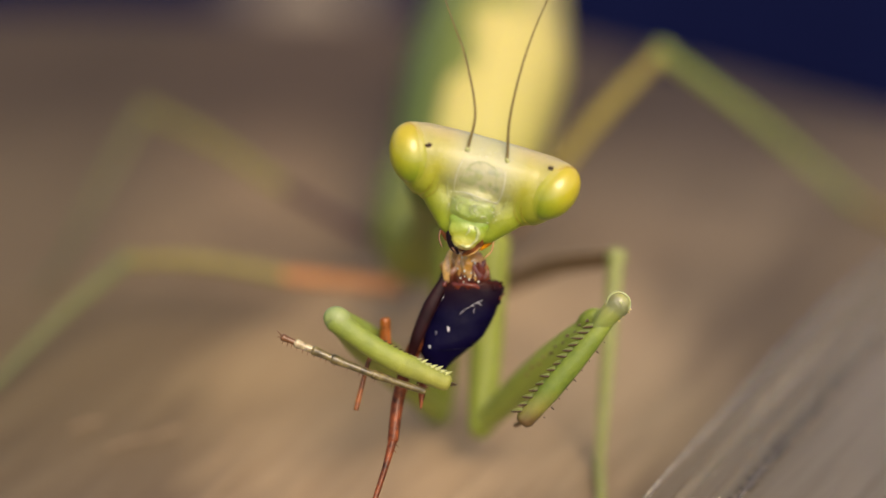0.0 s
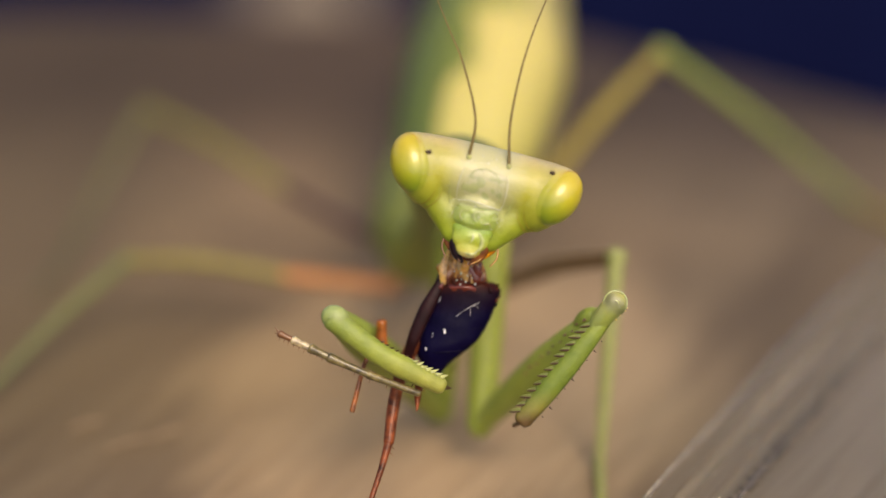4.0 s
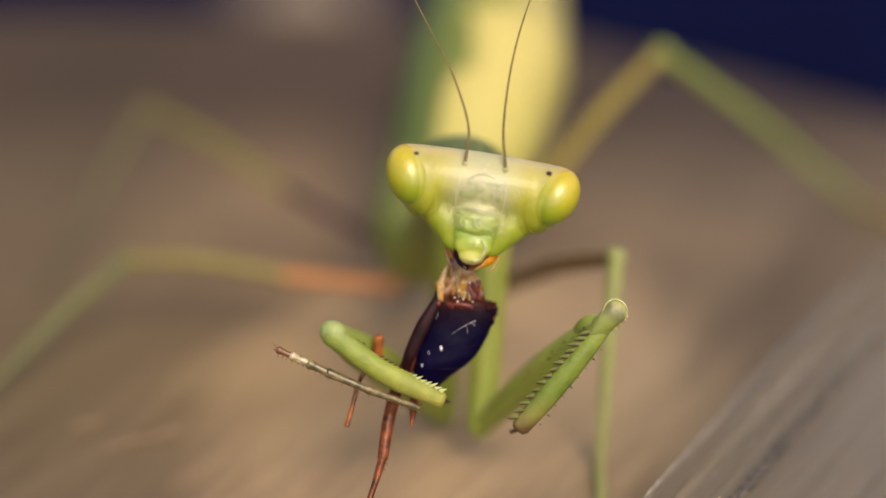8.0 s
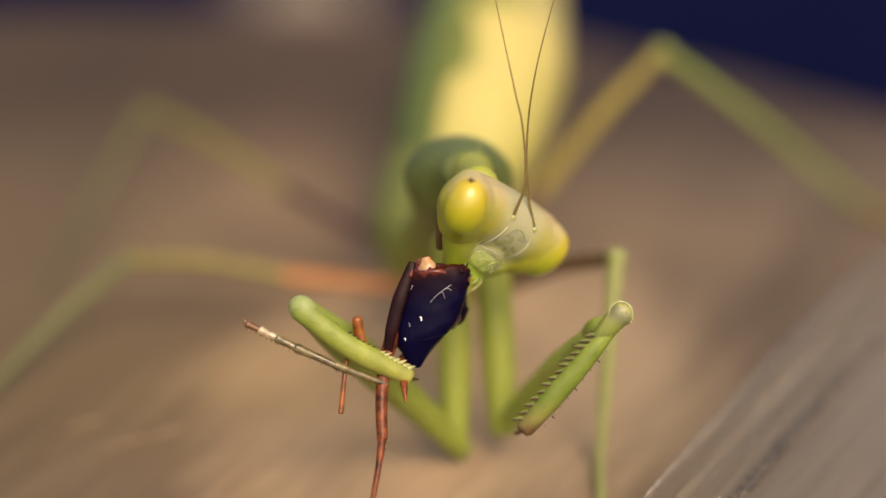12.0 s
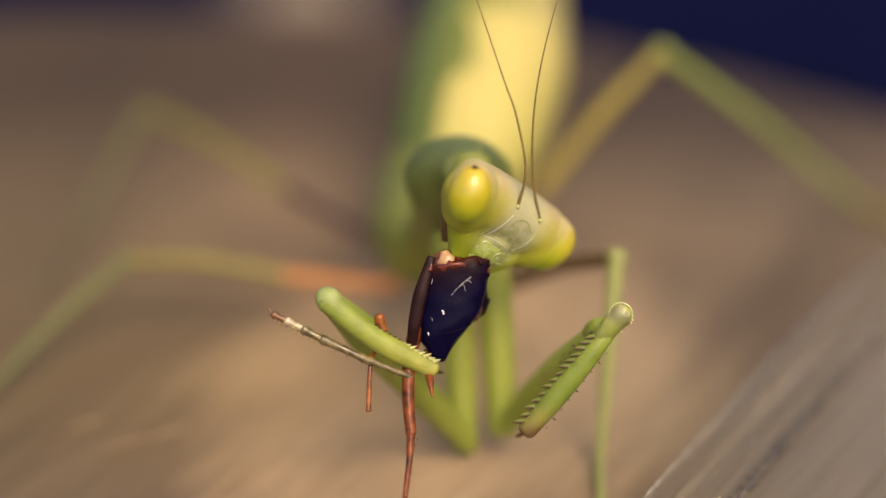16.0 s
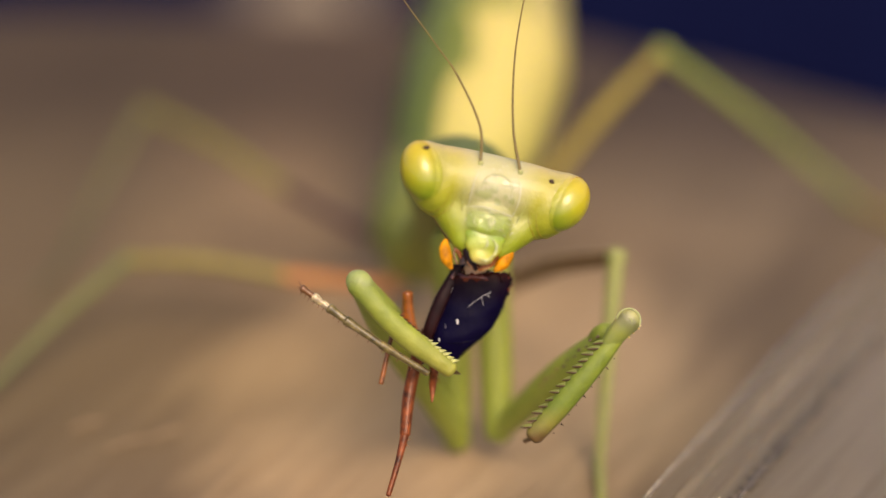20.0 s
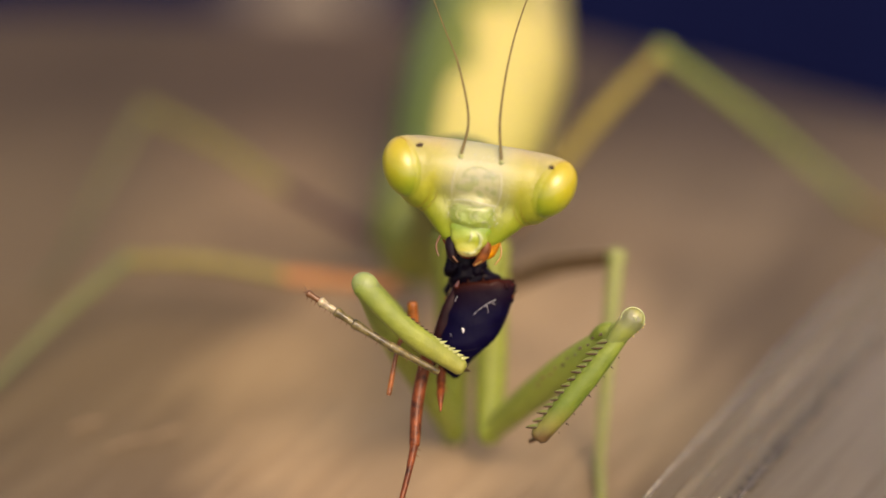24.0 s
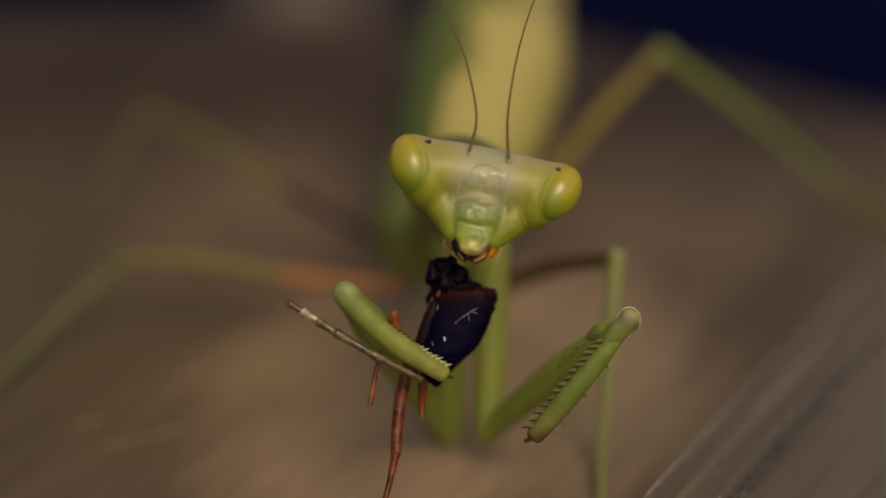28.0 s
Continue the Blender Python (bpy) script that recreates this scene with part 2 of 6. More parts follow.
def wood_material():
    m, n, l, b = material("weathered_wood", 0.75, 0.25)
    along = coords(n, l, (0.10, 0.9, 1), (0, 0, -62))
    fibre = noise_tex(n, l, along, 1.0, 8, 0.62)
    col = ramp(n, l, fibre, [(0.28, (0.285, 0.207, 0.136)), (0.5, (0.33, 0.245, 0.165)), (0.72, (0.37, 0.28, 0.19))])
    streak = noise_tex(n, l, coords(n, l, (0.02, 0.10, 0.1), (0, 0, -62)), 1.0, 3, 0.5)
    col = mix(n, l, 1.0, col, ramp(n, l, streak, [(0.34, (0.83, 0.81, 0.79)), (0.5, (0.94, 0.92, 0.89)), (0.66, (1.06, 1.04, 1.0))]), "MULTIPLY")
    # a pool of light painted into the wood along the grain
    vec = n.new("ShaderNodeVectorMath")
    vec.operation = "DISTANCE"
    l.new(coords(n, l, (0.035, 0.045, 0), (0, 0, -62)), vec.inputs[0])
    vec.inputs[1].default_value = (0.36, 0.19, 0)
    ochre = n.new("ShaderNodeVectorMath")
    ochre.operation = "DISTANCE"
    l.new(coords(n, l, (0.05, 0.07, 0)), ochre.inputs[0])
    ochre.inputs[1].default_value = (-0.75, 0.9, 0)
    col = mix(n, l, 1.0, col, ramp(n, l, ochre.outputs["Value"], [(0.2, (1.0, 0.99, 0.81)), (1.4, (1.0, 1.0, 0.93))]), "MULTIPLY")
    col = mix(n, l, axis_value(n, l, 0, -4, 16), col, mix(n, l, 1.0, col, (0.93, 0.98, 1.06), "MULTIPLY"))
    # darker towards the left side
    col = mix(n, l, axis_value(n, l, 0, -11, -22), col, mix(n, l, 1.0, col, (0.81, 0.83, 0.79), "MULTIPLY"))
    # a dark band of old grain
    band = n.new("ShaderNodeVectorMath")
    band.operation = "DISTANCE"
    l.new(coords(n, l, (0.033, 0.16, 0), (0, 0, -63)), band.inputs[0])
    band.inputs[1].default_value = (1.02, -1.00, 0)
    wav = n.new("ShaderNodeMath")
    wav.operation = "MULTIPLY_ADD"
    l.new(noise_tex(n, l, coords(n, l, (0.04, 0.15, 0.1), (0, 0, -62)), 1.0, 4), wav.inputs[0])
    wav.inputs[1].default_value = 0.8
    l.new(band.outputs["Value"], wav.inputs[2])
    col = mix(n, l, 1.0, col, ramp(n, l, wav.outputs[0], [(0.35, (0.55, 0.53, 0.56)), (1.4, (1.0, 1.0, 1.0))]), "MULTIPLY")
    # the painted pool and the dimmer wood round it
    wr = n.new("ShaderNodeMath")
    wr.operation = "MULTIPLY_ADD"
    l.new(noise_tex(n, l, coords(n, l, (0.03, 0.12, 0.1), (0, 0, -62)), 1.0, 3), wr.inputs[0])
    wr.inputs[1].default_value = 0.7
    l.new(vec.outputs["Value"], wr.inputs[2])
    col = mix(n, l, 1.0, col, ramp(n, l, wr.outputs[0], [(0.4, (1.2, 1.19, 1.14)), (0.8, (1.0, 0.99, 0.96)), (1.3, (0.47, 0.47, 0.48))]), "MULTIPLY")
    # paler patch painted where the insect's shadow darkens the board
    toned = n.new("ShaderNodeVectorMath")
    toned.operation = "DISTANCE"
    l.new(coords(n, l, (0.09, 0.06, 0)), toned.inputs[0])
    toned.inputs[1].default_value = (-0.95, 2.2, 0)
    col = mix(n, l, 1.0, col, ramp(n, l, toned.outputs["Value"], [(0.1, (1.22, 1.2, 1.16)), (1.0, (1.0, 1.0, 1.0))]), "MULTIPLY")
    # a greyer, darker patch beside the plastic rim
    both = n.new("ShaderNodeMath")
    both.operation = "MULTIPLY"
    l.new(axis_value(n, l, 0, 11.5, 19), both.inputs[0])
    l.new(axis_value(n, l, 1, 26, 6), both.inputs[1])
    col = mix(n, l, both.outputs[0], col, mix(n, l, 1.0, col, (0.70, 0.73, 0.78), "MULTIPLY"))
    # darker across the far part of the board
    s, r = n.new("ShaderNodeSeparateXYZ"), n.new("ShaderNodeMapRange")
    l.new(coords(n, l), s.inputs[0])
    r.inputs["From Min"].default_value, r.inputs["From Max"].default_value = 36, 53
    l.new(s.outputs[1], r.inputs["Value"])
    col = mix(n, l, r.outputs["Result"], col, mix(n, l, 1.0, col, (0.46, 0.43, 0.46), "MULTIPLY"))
    # paler patches, some painted to lift the insect's shadow, and darker ones at right
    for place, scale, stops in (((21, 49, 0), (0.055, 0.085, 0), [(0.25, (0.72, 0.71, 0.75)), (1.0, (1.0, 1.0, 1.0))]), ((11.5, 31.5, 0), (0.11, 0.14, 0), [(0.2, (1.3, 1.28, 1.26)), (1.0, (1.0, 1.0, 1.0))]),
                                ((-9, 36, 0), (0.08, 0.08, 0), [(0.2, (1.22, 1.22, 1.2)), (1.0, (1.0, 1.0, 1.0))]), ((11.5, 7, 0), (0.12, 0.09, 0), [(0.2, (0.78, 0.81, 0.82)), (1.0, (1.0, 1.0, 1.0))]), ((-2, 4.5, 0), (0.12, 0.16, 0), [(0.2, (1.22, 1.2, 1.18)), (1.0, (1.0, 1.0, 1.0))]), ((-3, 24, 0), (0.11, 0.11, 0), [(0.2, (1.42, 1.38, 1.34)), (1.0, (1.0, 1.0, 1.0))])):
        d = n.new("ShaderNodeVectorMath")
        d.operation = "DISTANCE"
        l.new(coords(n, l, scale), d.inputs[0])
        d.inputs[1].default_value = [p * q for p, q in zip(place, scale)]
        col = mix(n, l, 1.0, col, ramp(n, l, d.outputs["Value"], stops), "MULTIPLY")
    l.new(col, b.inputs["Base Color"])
    bump(n, l, b, fibre, 0.6, 0.5)
    return m


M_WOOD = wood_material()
M_SPLINTER = plain("ochre_splinter", (0.225, 0.165, 0.10), 0.7)
M_NAVY = plain("navy_ground", (0.0042, 0.006, 0.027), 1.0, vary=0.4, scale=0.03, spec=0.0)
M_STONE = plain("beige_stone", (0.21, 0.17, 0.12), 0.85, vary=0.3, scale=0.2)


def plastic_material():
    m, n, l, b = material("clear_plastic", 0.12, 0.5, coat=1.0, trans=1.0)
    v = coords(n, l)
    l.new(ramp(n, l, noise_tex(n, l, v, 0.6, 5), [(0.3, (0.86, 0.86, 0.88)), (0.7, (0.97, 0.97, 0.98))]), b.inputs["Base Color"])
    b.inputs["IOR"].default_value = 1.18
    bump(n, l, b, noise_tex(n, l, v, 3.0, 6, 0.7), 0.25, 0.08)
    return m


M_PLASTIC = plastic_material()
M_DUST_GLINT = plain("pale_dust_glint", (0.85, 0.75, 0.55), 0.25, 0.0, 0.8)


def hazy_material():
    m, n, l, b = material("hazy_plastic", 0.34, 0.3, trans=0.8)
    v = coords(n, l)
    streak = noise_tex(n, l, coords(n, l, (0.08, 1.4, 1), (0, 0, -57)), 1.0, 6, 0.6)
    l.new(ramp(n, l, streak, [(0.35, (0.345, 0.312, 0.247)), (0.65, (0.485, 0.443, 0.368))]), b.inputs["Base Color"])
    b.inputs["IOR"].default_value = 1.15
    bump(n, l, b, noise_tex(n, l, v, 2.0, 6, 0.7), 0.3, 0.08)
    # the sheet is thin: part of the light goes straight through
    clear, half = n.new("ShaderNodeBsdfTransparent"), n.new("ShaderNodeMixShader")
    half.inputs[0].default_value = 0.55
    l.new(clear.outputs[0], half.inputs[1])
    l.new(b.outputs[0], half.inputs[2])
    l.new(half.outputs[0], n["Material Output"].inputs["Surface"])
    return m


M_HAZE = hazy_material()
M_RIB = hazy_material()
M_RIB.name = "rib_plastic"
for k in M_RIB.node_tree.nodes:
    if k.type == "VALTORGB":
        k.color_ramp.elements[0].color, k.color_ramp.elements[1].color = (0.36, 0.31, 0.23, 1), (0.48, 0.42, 0.32, 1)
M_RIB.node_tree.nodes["Principled BSDF"].inputs["Transmission Weight"].default_value = 0.6
M_RIB.node_tree.nodes["Mix Shader"].inputs[0].default_value = 0.28
M_RIB2 = M_RIB.copy()
M_RIB2.name = "faint_rib_plastic"
M_RIB2.node_tree.nodes["Mix Shader"].inputs[0].default_value = 0.22
M_GROOVE = plain("worn_groove", (0.13, 0.115, 0.10), 0.7, vary=0.5, scale=3)
M_SCUFF = plain("scuffed_groove", (0.035, 0.032, 0.035), 0.7, vary=0.5, scale=3)

# ---- mesh helpers, all in millimetres ----


def part(name, bm, mat, parent=None, label="", smooth=True):
    me = bpy.data.meshes.new(name)
    bmesh.ops.scale(bm, vec=(MM, MM, MM), verts=bm.verts)
    bmesh.ops.recalc_face_normals(bm, faces=bm.faces)
    bm.to_mesh(me)
    bm.free()
    me.polygons.foreach_set("use_smooth", [smooth] * len(me.polygons))
    me.materials.append(mat)
    ob = new(name, me)
    ob.parent = parent
    if label:
        ob["label"] = label
    return ob


def empty(name, parent=None):
    ob = new(name)
    ob.empty_display_size = 0.002
    ob.parent = parent
    return ob


def curve_points(pts, steps):
    """Catmull-Rom through the points."""
    p = [Vector(q) for q in pts]
    p = [2 * p[0] - p[1]] + p + [2 * p[-1] - p[-2]]
    res = []
    for i in range(1, len(p) - 2):
        for k in range(steps):
            t = k / steps
            a, b, c, d = p[i - 1:i + 3]
            res.append(0.5 * (2 * b + (c - a) * t + (2 * a - 5 * b + 4 * c - d) * t * t + (3 * b - a - 3 * c + d) * t ** 3))
    return res + [p[-2]]


def tube(pts, radii, n=14, steps=4, flat=1.0, side=(0, 1, 0), bm=None, cap=True):
    """A rounded limb: a swept ring with radii interpolated along the way; flat squeezes it along side."""
    bm = bm or bmesh.new()
    line = curve_points(pts, steps)
    m = len(line) - 1
    rs = [float(np.interp(i / m, np.linspace(0, 1, len(radii)), radii)) for i in range(m + 1)]
    rings = []

    def ring(c, d, r):
        s = Vector(side) - d * d.dot(Vector(side))
        s = s.normalized() if s.length > 1e-4 else d.orthogonal().normalized()
        w = d.cross(s)
        return [bm.verts.new(c + r * (math.cos(a) * w + flat * math.sin(a) * s)) for a in np.linspace(0, 2 * math.pi, n, endpoint=False)]
    for i, c in enumerate(line):
        d = (line[min(i + 1, m)] - line[max(i - 1, 0)]).normalized()
        if i == 0 and cap:
            for q in (0.3, 0.75):
                rings.append(ring(c - d * rs[0] * (1 - q) * 0.8, d, rs[0] * math.sqrt(1 - (1 - q) ** 2)))
        rings.append(ring(c, d, rs[i]))
        if i == m and cap:
            for q in (0.75, 0.3):
                rings.append(ring(c + d * rs[m] * (1 - q) * 0.8, d, rs[m] * math.sqrt(1 - (1 - q) ** 2)))
    for a, b in zip(rings, rings[1:]):
        for k in range(n):
            bm.faces.new((a[k], a[(k + 1) % n], b[(k + 1) % n], b[k]))
    bm.faces.new(rings[0])
    bm.faces.new(rings[-1])
    return bm


def blob(c, r, turn=(0, 0, 0), bm=None, u=24, v=16):
    bm = bm or bmesh.new()
    m = Matrix.LocRotScale(Vector(c), Euler([radians(a) for a in turn]), Vector(r))
    bmesh.ops.create_uvsphere(bm, u_segments=u, v_segments=v, radius=1, matrix=m)
    return bm


def cone(a, b, r, bm=None, n=7):
    return tube([a, Vector(a).lerp(Vector(b), 0.5), b], [r, r * 0.6, r * 0.08], n, 2, bm=bm)


def fused(ob, voxel=0.14, smooth=8):
    """Melts the overlapping shapes of one mesh into a single skin."""
    k = ob.modifiers.new("fuse", "REMESH")
    k.mode, k.voxel_size, k.use_smooth_shade = "VOXEL", voxel * MM, True
    k = ob.modifiers.new("even", "SMOOTH")
    k.factor, k.iterations = 0.5, smooth
    return ob


def rough_up(bm, amount, size, seed=0):
    for v in bm.verts:
        v.co += v.normal * amount * noise.noise(v.co / size + Vector((seed, 0, 0)))
    return bm


# ---- the ground ----


def board():
    """Weathered board, gently uneven, with a far edge; the insect stands on it."""
    outline = [(-260, -260), (140, -260), (140, -40), (29.8, 50.6), (20.4, 57.8), (11, 64.4), (4, 68.5), (-8, 71.2), (-19, 71.8), (-34, 71.6), (-260, 70)]
    bm = bmesh.new()
    top = [bm.verts.new((x, y, 0)) for x, y in outline]
    f = bm.faces.new(top)
    low = bmesh.ops.extrude_face_region(bm, geom=[f])
    bmesh.ops.translate(bm, vec=(0, 0, -14), verts=[g for g in low["geom"] if isinstance(g, bmesh.types.BMVert)])
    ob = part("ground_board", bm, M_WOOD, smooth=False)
    k = ob.modifiers.new("edge", "BEVEL")
    k.width, k.segments = 1.5 * MM, 3
    for (x, y), ln in (((-16.4, 5.0), 2.6), ((-14.2, 6.2), 1.6), ((-18.5, 7.0), 1.8)):
        a, d = Vector((x, y, 0.12)), Vector((0.9, 0.42, 0)) * ln
        part("splinter", tube([a, a + d * 0.5 + Vector((0, 0.1, 0.1)), a + d], [0.08, 0.15, 0.05], 6, 3, 0.5), M_SPLINTER, ob, "pale ochre wood splinter")
    return tagged(ob, "weathered brown wooden board with a darker far side", "board", kind="structure")


board()
bm = bmesh.new()
bmesh.ops.create_grid(bm, x_segments=2, y_segments=2, size=60000, matrix=Matrix.Translation((0, 0, -60)))
tagged(part("ground", bm, M_NAVY, smooth=False), "dark navy ground far below the board", "ground", kind="structure")
bm = rough_up(blob((-19.5, 212, -56), (11.5, 20, 12), u=32, v=20), 3, 12)
tagged(part("stone", bm, M_STONE), "pale beige stone lying on the dark ground", "stone")


def plastic_rim():
    """Clear plastic rim: a bead, a scuffed groove and a sheet, swept along a gentle curve."""
    path = curve_points([(2.5, -16, 0), (8.9, -4.1, 0), (13.9, 4.7, 0), (17.7, 11.4, 0), (23.4, 20.1, 0), (34, 33, 0), (50, 52, 0)], 6)
    thing = empty("plastic_rim")
    tagged(thing, "clear scuffed plastic rim lying on the board", "plastic rim")

    def sweep(name, profile, mat, label, wob=0.0):
        bm = bmesh.new()
        rows = []
        for i, c in enumerate(path):
            d = (path[min(i + 1, len(path) - 1)] - path[max(i - 1, 0)]).normalized()
            s = Vector((d.y, -d.x, 0))
            rows.append([bm.verts.new(c + s * (x + wob * noise.noise(c * 0.9)) + Vector((0, 0, z))) for x, z in profile])
        for a, b in zip(rows, rows[1:]):
            for k in range(len(profile)):
                j = (k + 1) % len(profile)
                bm.faces.new((a[k], a[j], b[j], b[k]))
        bm.faces.new(rows[0])
        bm.faces.new(rows[-1])
        ob = part(name, bm, mat, thing, label)
        ob.visible_shadow = mat in (M_GROOVE, M_RIB2)
        return ob
    bead = [(0.16 + 0.13 * math.cos(a), 2.95 + 0.13 * math.sin(a)) for a in np.linspace(0, 2 * math.pi, 12, endpoint=False)]
    sweep("bead", bead, M_PLASTIC, "clear rounded bead")
    # the bead's sun glint, drawn as a thin pale strip
    sweep("glint_line", [(0.205, 3.068), (0.217, 3.08), (0.229, 3.064)], M_DUST_GLINT, "thin pale glint painted along the bead", 0.03)
    sweep("rib", [(1.0, 2.68), (1.25, 2.77), (1.5, 2.77), (1.8, 2.64)], M_RIB, "pale beige raised rib")
    sweep("rib", [(2.35, 2.58), (2.7, 2.63), (3.0, 2.63), (3.3, 2.54)], M_RIB2, "faint beige raised rib")
    sweep("groove", [(3.45, 2.56), (3.52, 2.59), (3.6, 2.59), (3.67, 2.55)], M_GROOVE, "dark worn groove", 0.05)
    sweep("sheet", [(0.2, 2.74), (3.6, 2.5), (60, 2.2), (60, 2.0), (3.6, 2.3), (0.2, 2.6)], M_HAZE, "hazy flat sheet")
    rnd = random.Random(12)
    bm = bmesh.new()
    for k in range(420):
        i = min(rnd.randrange(len(path) - 14), rnd.randrange(len(path) - 14))
        c = path[i].lerp(path[i + 1], rnd.random())
        d = (path[i + 1] - path[i]).normalized()
        s = Vector((d.y, -d.x, 0))
        a = c + s * (3.55 + rnd.gauss(0, 0.1)) + Vector((0, 0, 2.52))
        way = (d * rnd.uniform(-0.1, 0.3) + s * rnd.uniform(-0.5, 0.5) + Vector((0, 0, 0.12)))
        tube([a, a + way * 0.5, a + way], [0.036, 0.026, 0.01], 5, 1, bm=bm)
    ob = part("scuff_mark", bm, M_SCUFF, thing, "dark scuffed line of small scratches")
    # pale specks: glints painted along the bead, dust on the sheet
    for k in range(90):
        i = min(rnd.randrange(3, len(path) - 16), rnd.randrange(3, len(path) - 12))
        c = path[i].lerp(path[i + 1], rnd.random())
        d = (path[i + 1] - path[i]).normalized()
        a = c + Vector((d.y, -d.x, 0)) * rnd.choice([0.16, 0.16, 0.16, rnd.uniform(0.3, 4)]) + Vector((0, 0, 3.06 if k % 4 else 2.75))
        part("dust_glint", blob(a, (rnd.uniform(0.03, 0.1), rnd.uniform(0.02, 0.04), 0.03), (0, 0, math.degrees(math.atan2(d.y, d.x)) + rnd.gauss(0, 25)), u=8, v=6), M_DUST_GLINT, thing)


plastic_rim()

# ---- the mantis ----
mantis = empty("praying_mantis")
tagged(mantis, "green praying mantis standing on the board and feeding", "mantis")


def static_body():
    bm = tube([(1.1, 5.2, 14.8), (0.75, 7.4, 13.5), (0.3, 11.5, 9.6), (-0.7, 15.8, 6.0), (-1.0, 18.0, 4.8)], [1.4, 2.6, 1.8, 1.8, 2.4], 24, 5, 0.8, (0, 0.65, 0.75))
    part("pronotum", bm, M_PRO, mantis, "dull green shield behind the head")
    part("neck", tube([(1.6, 1.2, 15.8), (1.4, 3.5, 15.2), (1.3, 6.0, 14.6)], [0.9, 0.85, 1.1], 14, 3), M_COXA, mantis)
    bm = blob((-0.9, 19.0, 5.8), (3.0, 3.6, 2.9))
    blob((-0.4, 21.5, 6.3), (3.3, 3.6, 3.5), bm=bm)
    fused(part("thorax", bm, M_THORAX, mantis), 0.3, 6)
    line = [(0.3, 19.8, 6.5), (1.5, 24.6, 8.6), (2.5, 30.0, 10.5), (3.2, 36.0, 12.1), (4.0, 41.8, 13.5), (4.4, 47.0, 14.3)]
    part("abdomen", tube(line, [2.77, 3.95, 4.5, 3.75, 2.4, 1.0], 32, 5, 0.95, (0, 0, 1)), M_BELLY, mantis, "pale yellow-green swollen abdomen")
    for sgn, lift in ((-1, 0.12), (1, 0.0)):
        bm = bmesh.new()
        way = curve_points(line, 5)
        m = len(way) - 1
        rows = []
        for i, c in enumerate(way):
            r = float(np.interp(i / m, np.linspace(0, 1, 6), [2.95, 4.15, 4.55, 3.85, 2.55, 1.2])) + lift
            out, inn = [], []
            for k in range(15):
                a = math.pi / 2 - sgn * ((-0.1 if sgn > 0 else -0.5) + 1.95 * k / 14)
                u = Vector((math.cos(a), 0, math.sin(a) * 0.97))
                fold = 0.05 * math.sin(k * 2.4)
                out.append(bm.verts.new(c + u * (r + fold)))
                inn.append(bm.verts.new(c + u * (r + fold - 0.1)))
            rows.append(out + inn[::-1])
        for a, b in zip(rows, rows[1:]):
            for k in range(30):
                bm.faces.new((a[k], a[(k + 1) % 30], b[(k + 1) % 30], b[k]))
        bm.faces.new(rows[0])
        bm.faces.new(rows[-1])
        part("forewing", bm, M_WING if sgn > 0 else M_WING_LEFT, mantis, "folded pale yellow-green forewing" if sgn > 0 else "folded forewing with shade in its green")


static_body()


def walking_leg(hip, knee, foot, toe, r, femur_mat, base_mat, tibia_mat, base_len=0.3):
    hip, knee, foot, toe = (Vector(v) for v in (hip, knee, foot, toe))
    mid = hip.lerp(knee, base_len)
    part("hip", tube([hip, hip.lerp(knee, base_len * 0.5), mid], [r * 1.15, r, r * 0.9], 14, 3), base_mat, mantis)
    sag = Vector((0, 0, 0.35))
    part("thigh", tube([mid, mid.lerp(knee, 0.5) + sag, knee], [r * 0.92, r * 0.9, r * 0.8], 14, 4), femur_mat, mantis)
    part("knee", blob(knee, (r * 1.02,) * 3), tibia_mat, mantis)
    part("shin", tube([knee, knee.lerp(foot, 0.5) + Vector((0, 0, 0.3)), foot], [r * 0.85, r * 0.72, r * 0.5], 12, 4), tibia_mat, mantis)
    seg = empty("foot", mantis)
    for k in range(5):
        a, b = foot.lerp(toe, k / 5), foot.lerp(toe, (k + 0.92) / 5)
        part("tarsal_segment", tube([a, a.lerp(b, 0.5), b], [r * 0.55, r * 0.45, r * 0.55], 8, 2), M_OCHRE if tibia_mat is M_LEG else tibia_mat, seg)


walking_leg((1.9, 16.5, 3.1), (8.3, 7.1, 9.45), (7.5, 3.0, 0.6), (7.4, 0.2, 0.25), 0.50, M_UMBER, M_SALMON, M_LEG_PALE, 0.2)
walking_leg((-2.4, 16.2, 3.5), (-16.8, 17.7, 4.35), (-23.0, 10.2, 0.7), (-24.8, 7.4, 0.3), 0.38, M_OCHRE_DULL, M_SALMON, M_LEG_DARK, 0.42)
walking_leg((3.6, 22.0, 4.4), (12.0, 26.2, 13.0), (24.9, 33.5, 0.6), (29.3, 28.5, 0.3), 0.48, M_OCHRE, M_UMBER, M_LEG, 0.2)
walking_leg((-4.4, 22.0, 3.9), (-17.6, 34.0, 6.55), (-21.6, 25.0, 0.7), (-22.6, 22.1, 0.3), 0.35, M_OLIVE, M_HIP_SHADOW, M_LEG_FAINT, 0.34)

# ---- head: x to the insect's left in view, y backwards, z up ----
EYE_POSE = {s: pose(s * 3.22 * MM, -0.62 * MM, -0.06 * MM, -26, s * 10, -s * 46) for s in (-1, 1)}


def eye_ring(s, inward, low, radii):
    """Centre and turn of an ellipsoid that lies round the eye, set inward and lower."""
    m = EYE_POSE[s] @ pose(-s * inward * MM, 0, -low * MM)
    return m.translation / MM, [math.degrees(a) for a in m.to_euler()], radii


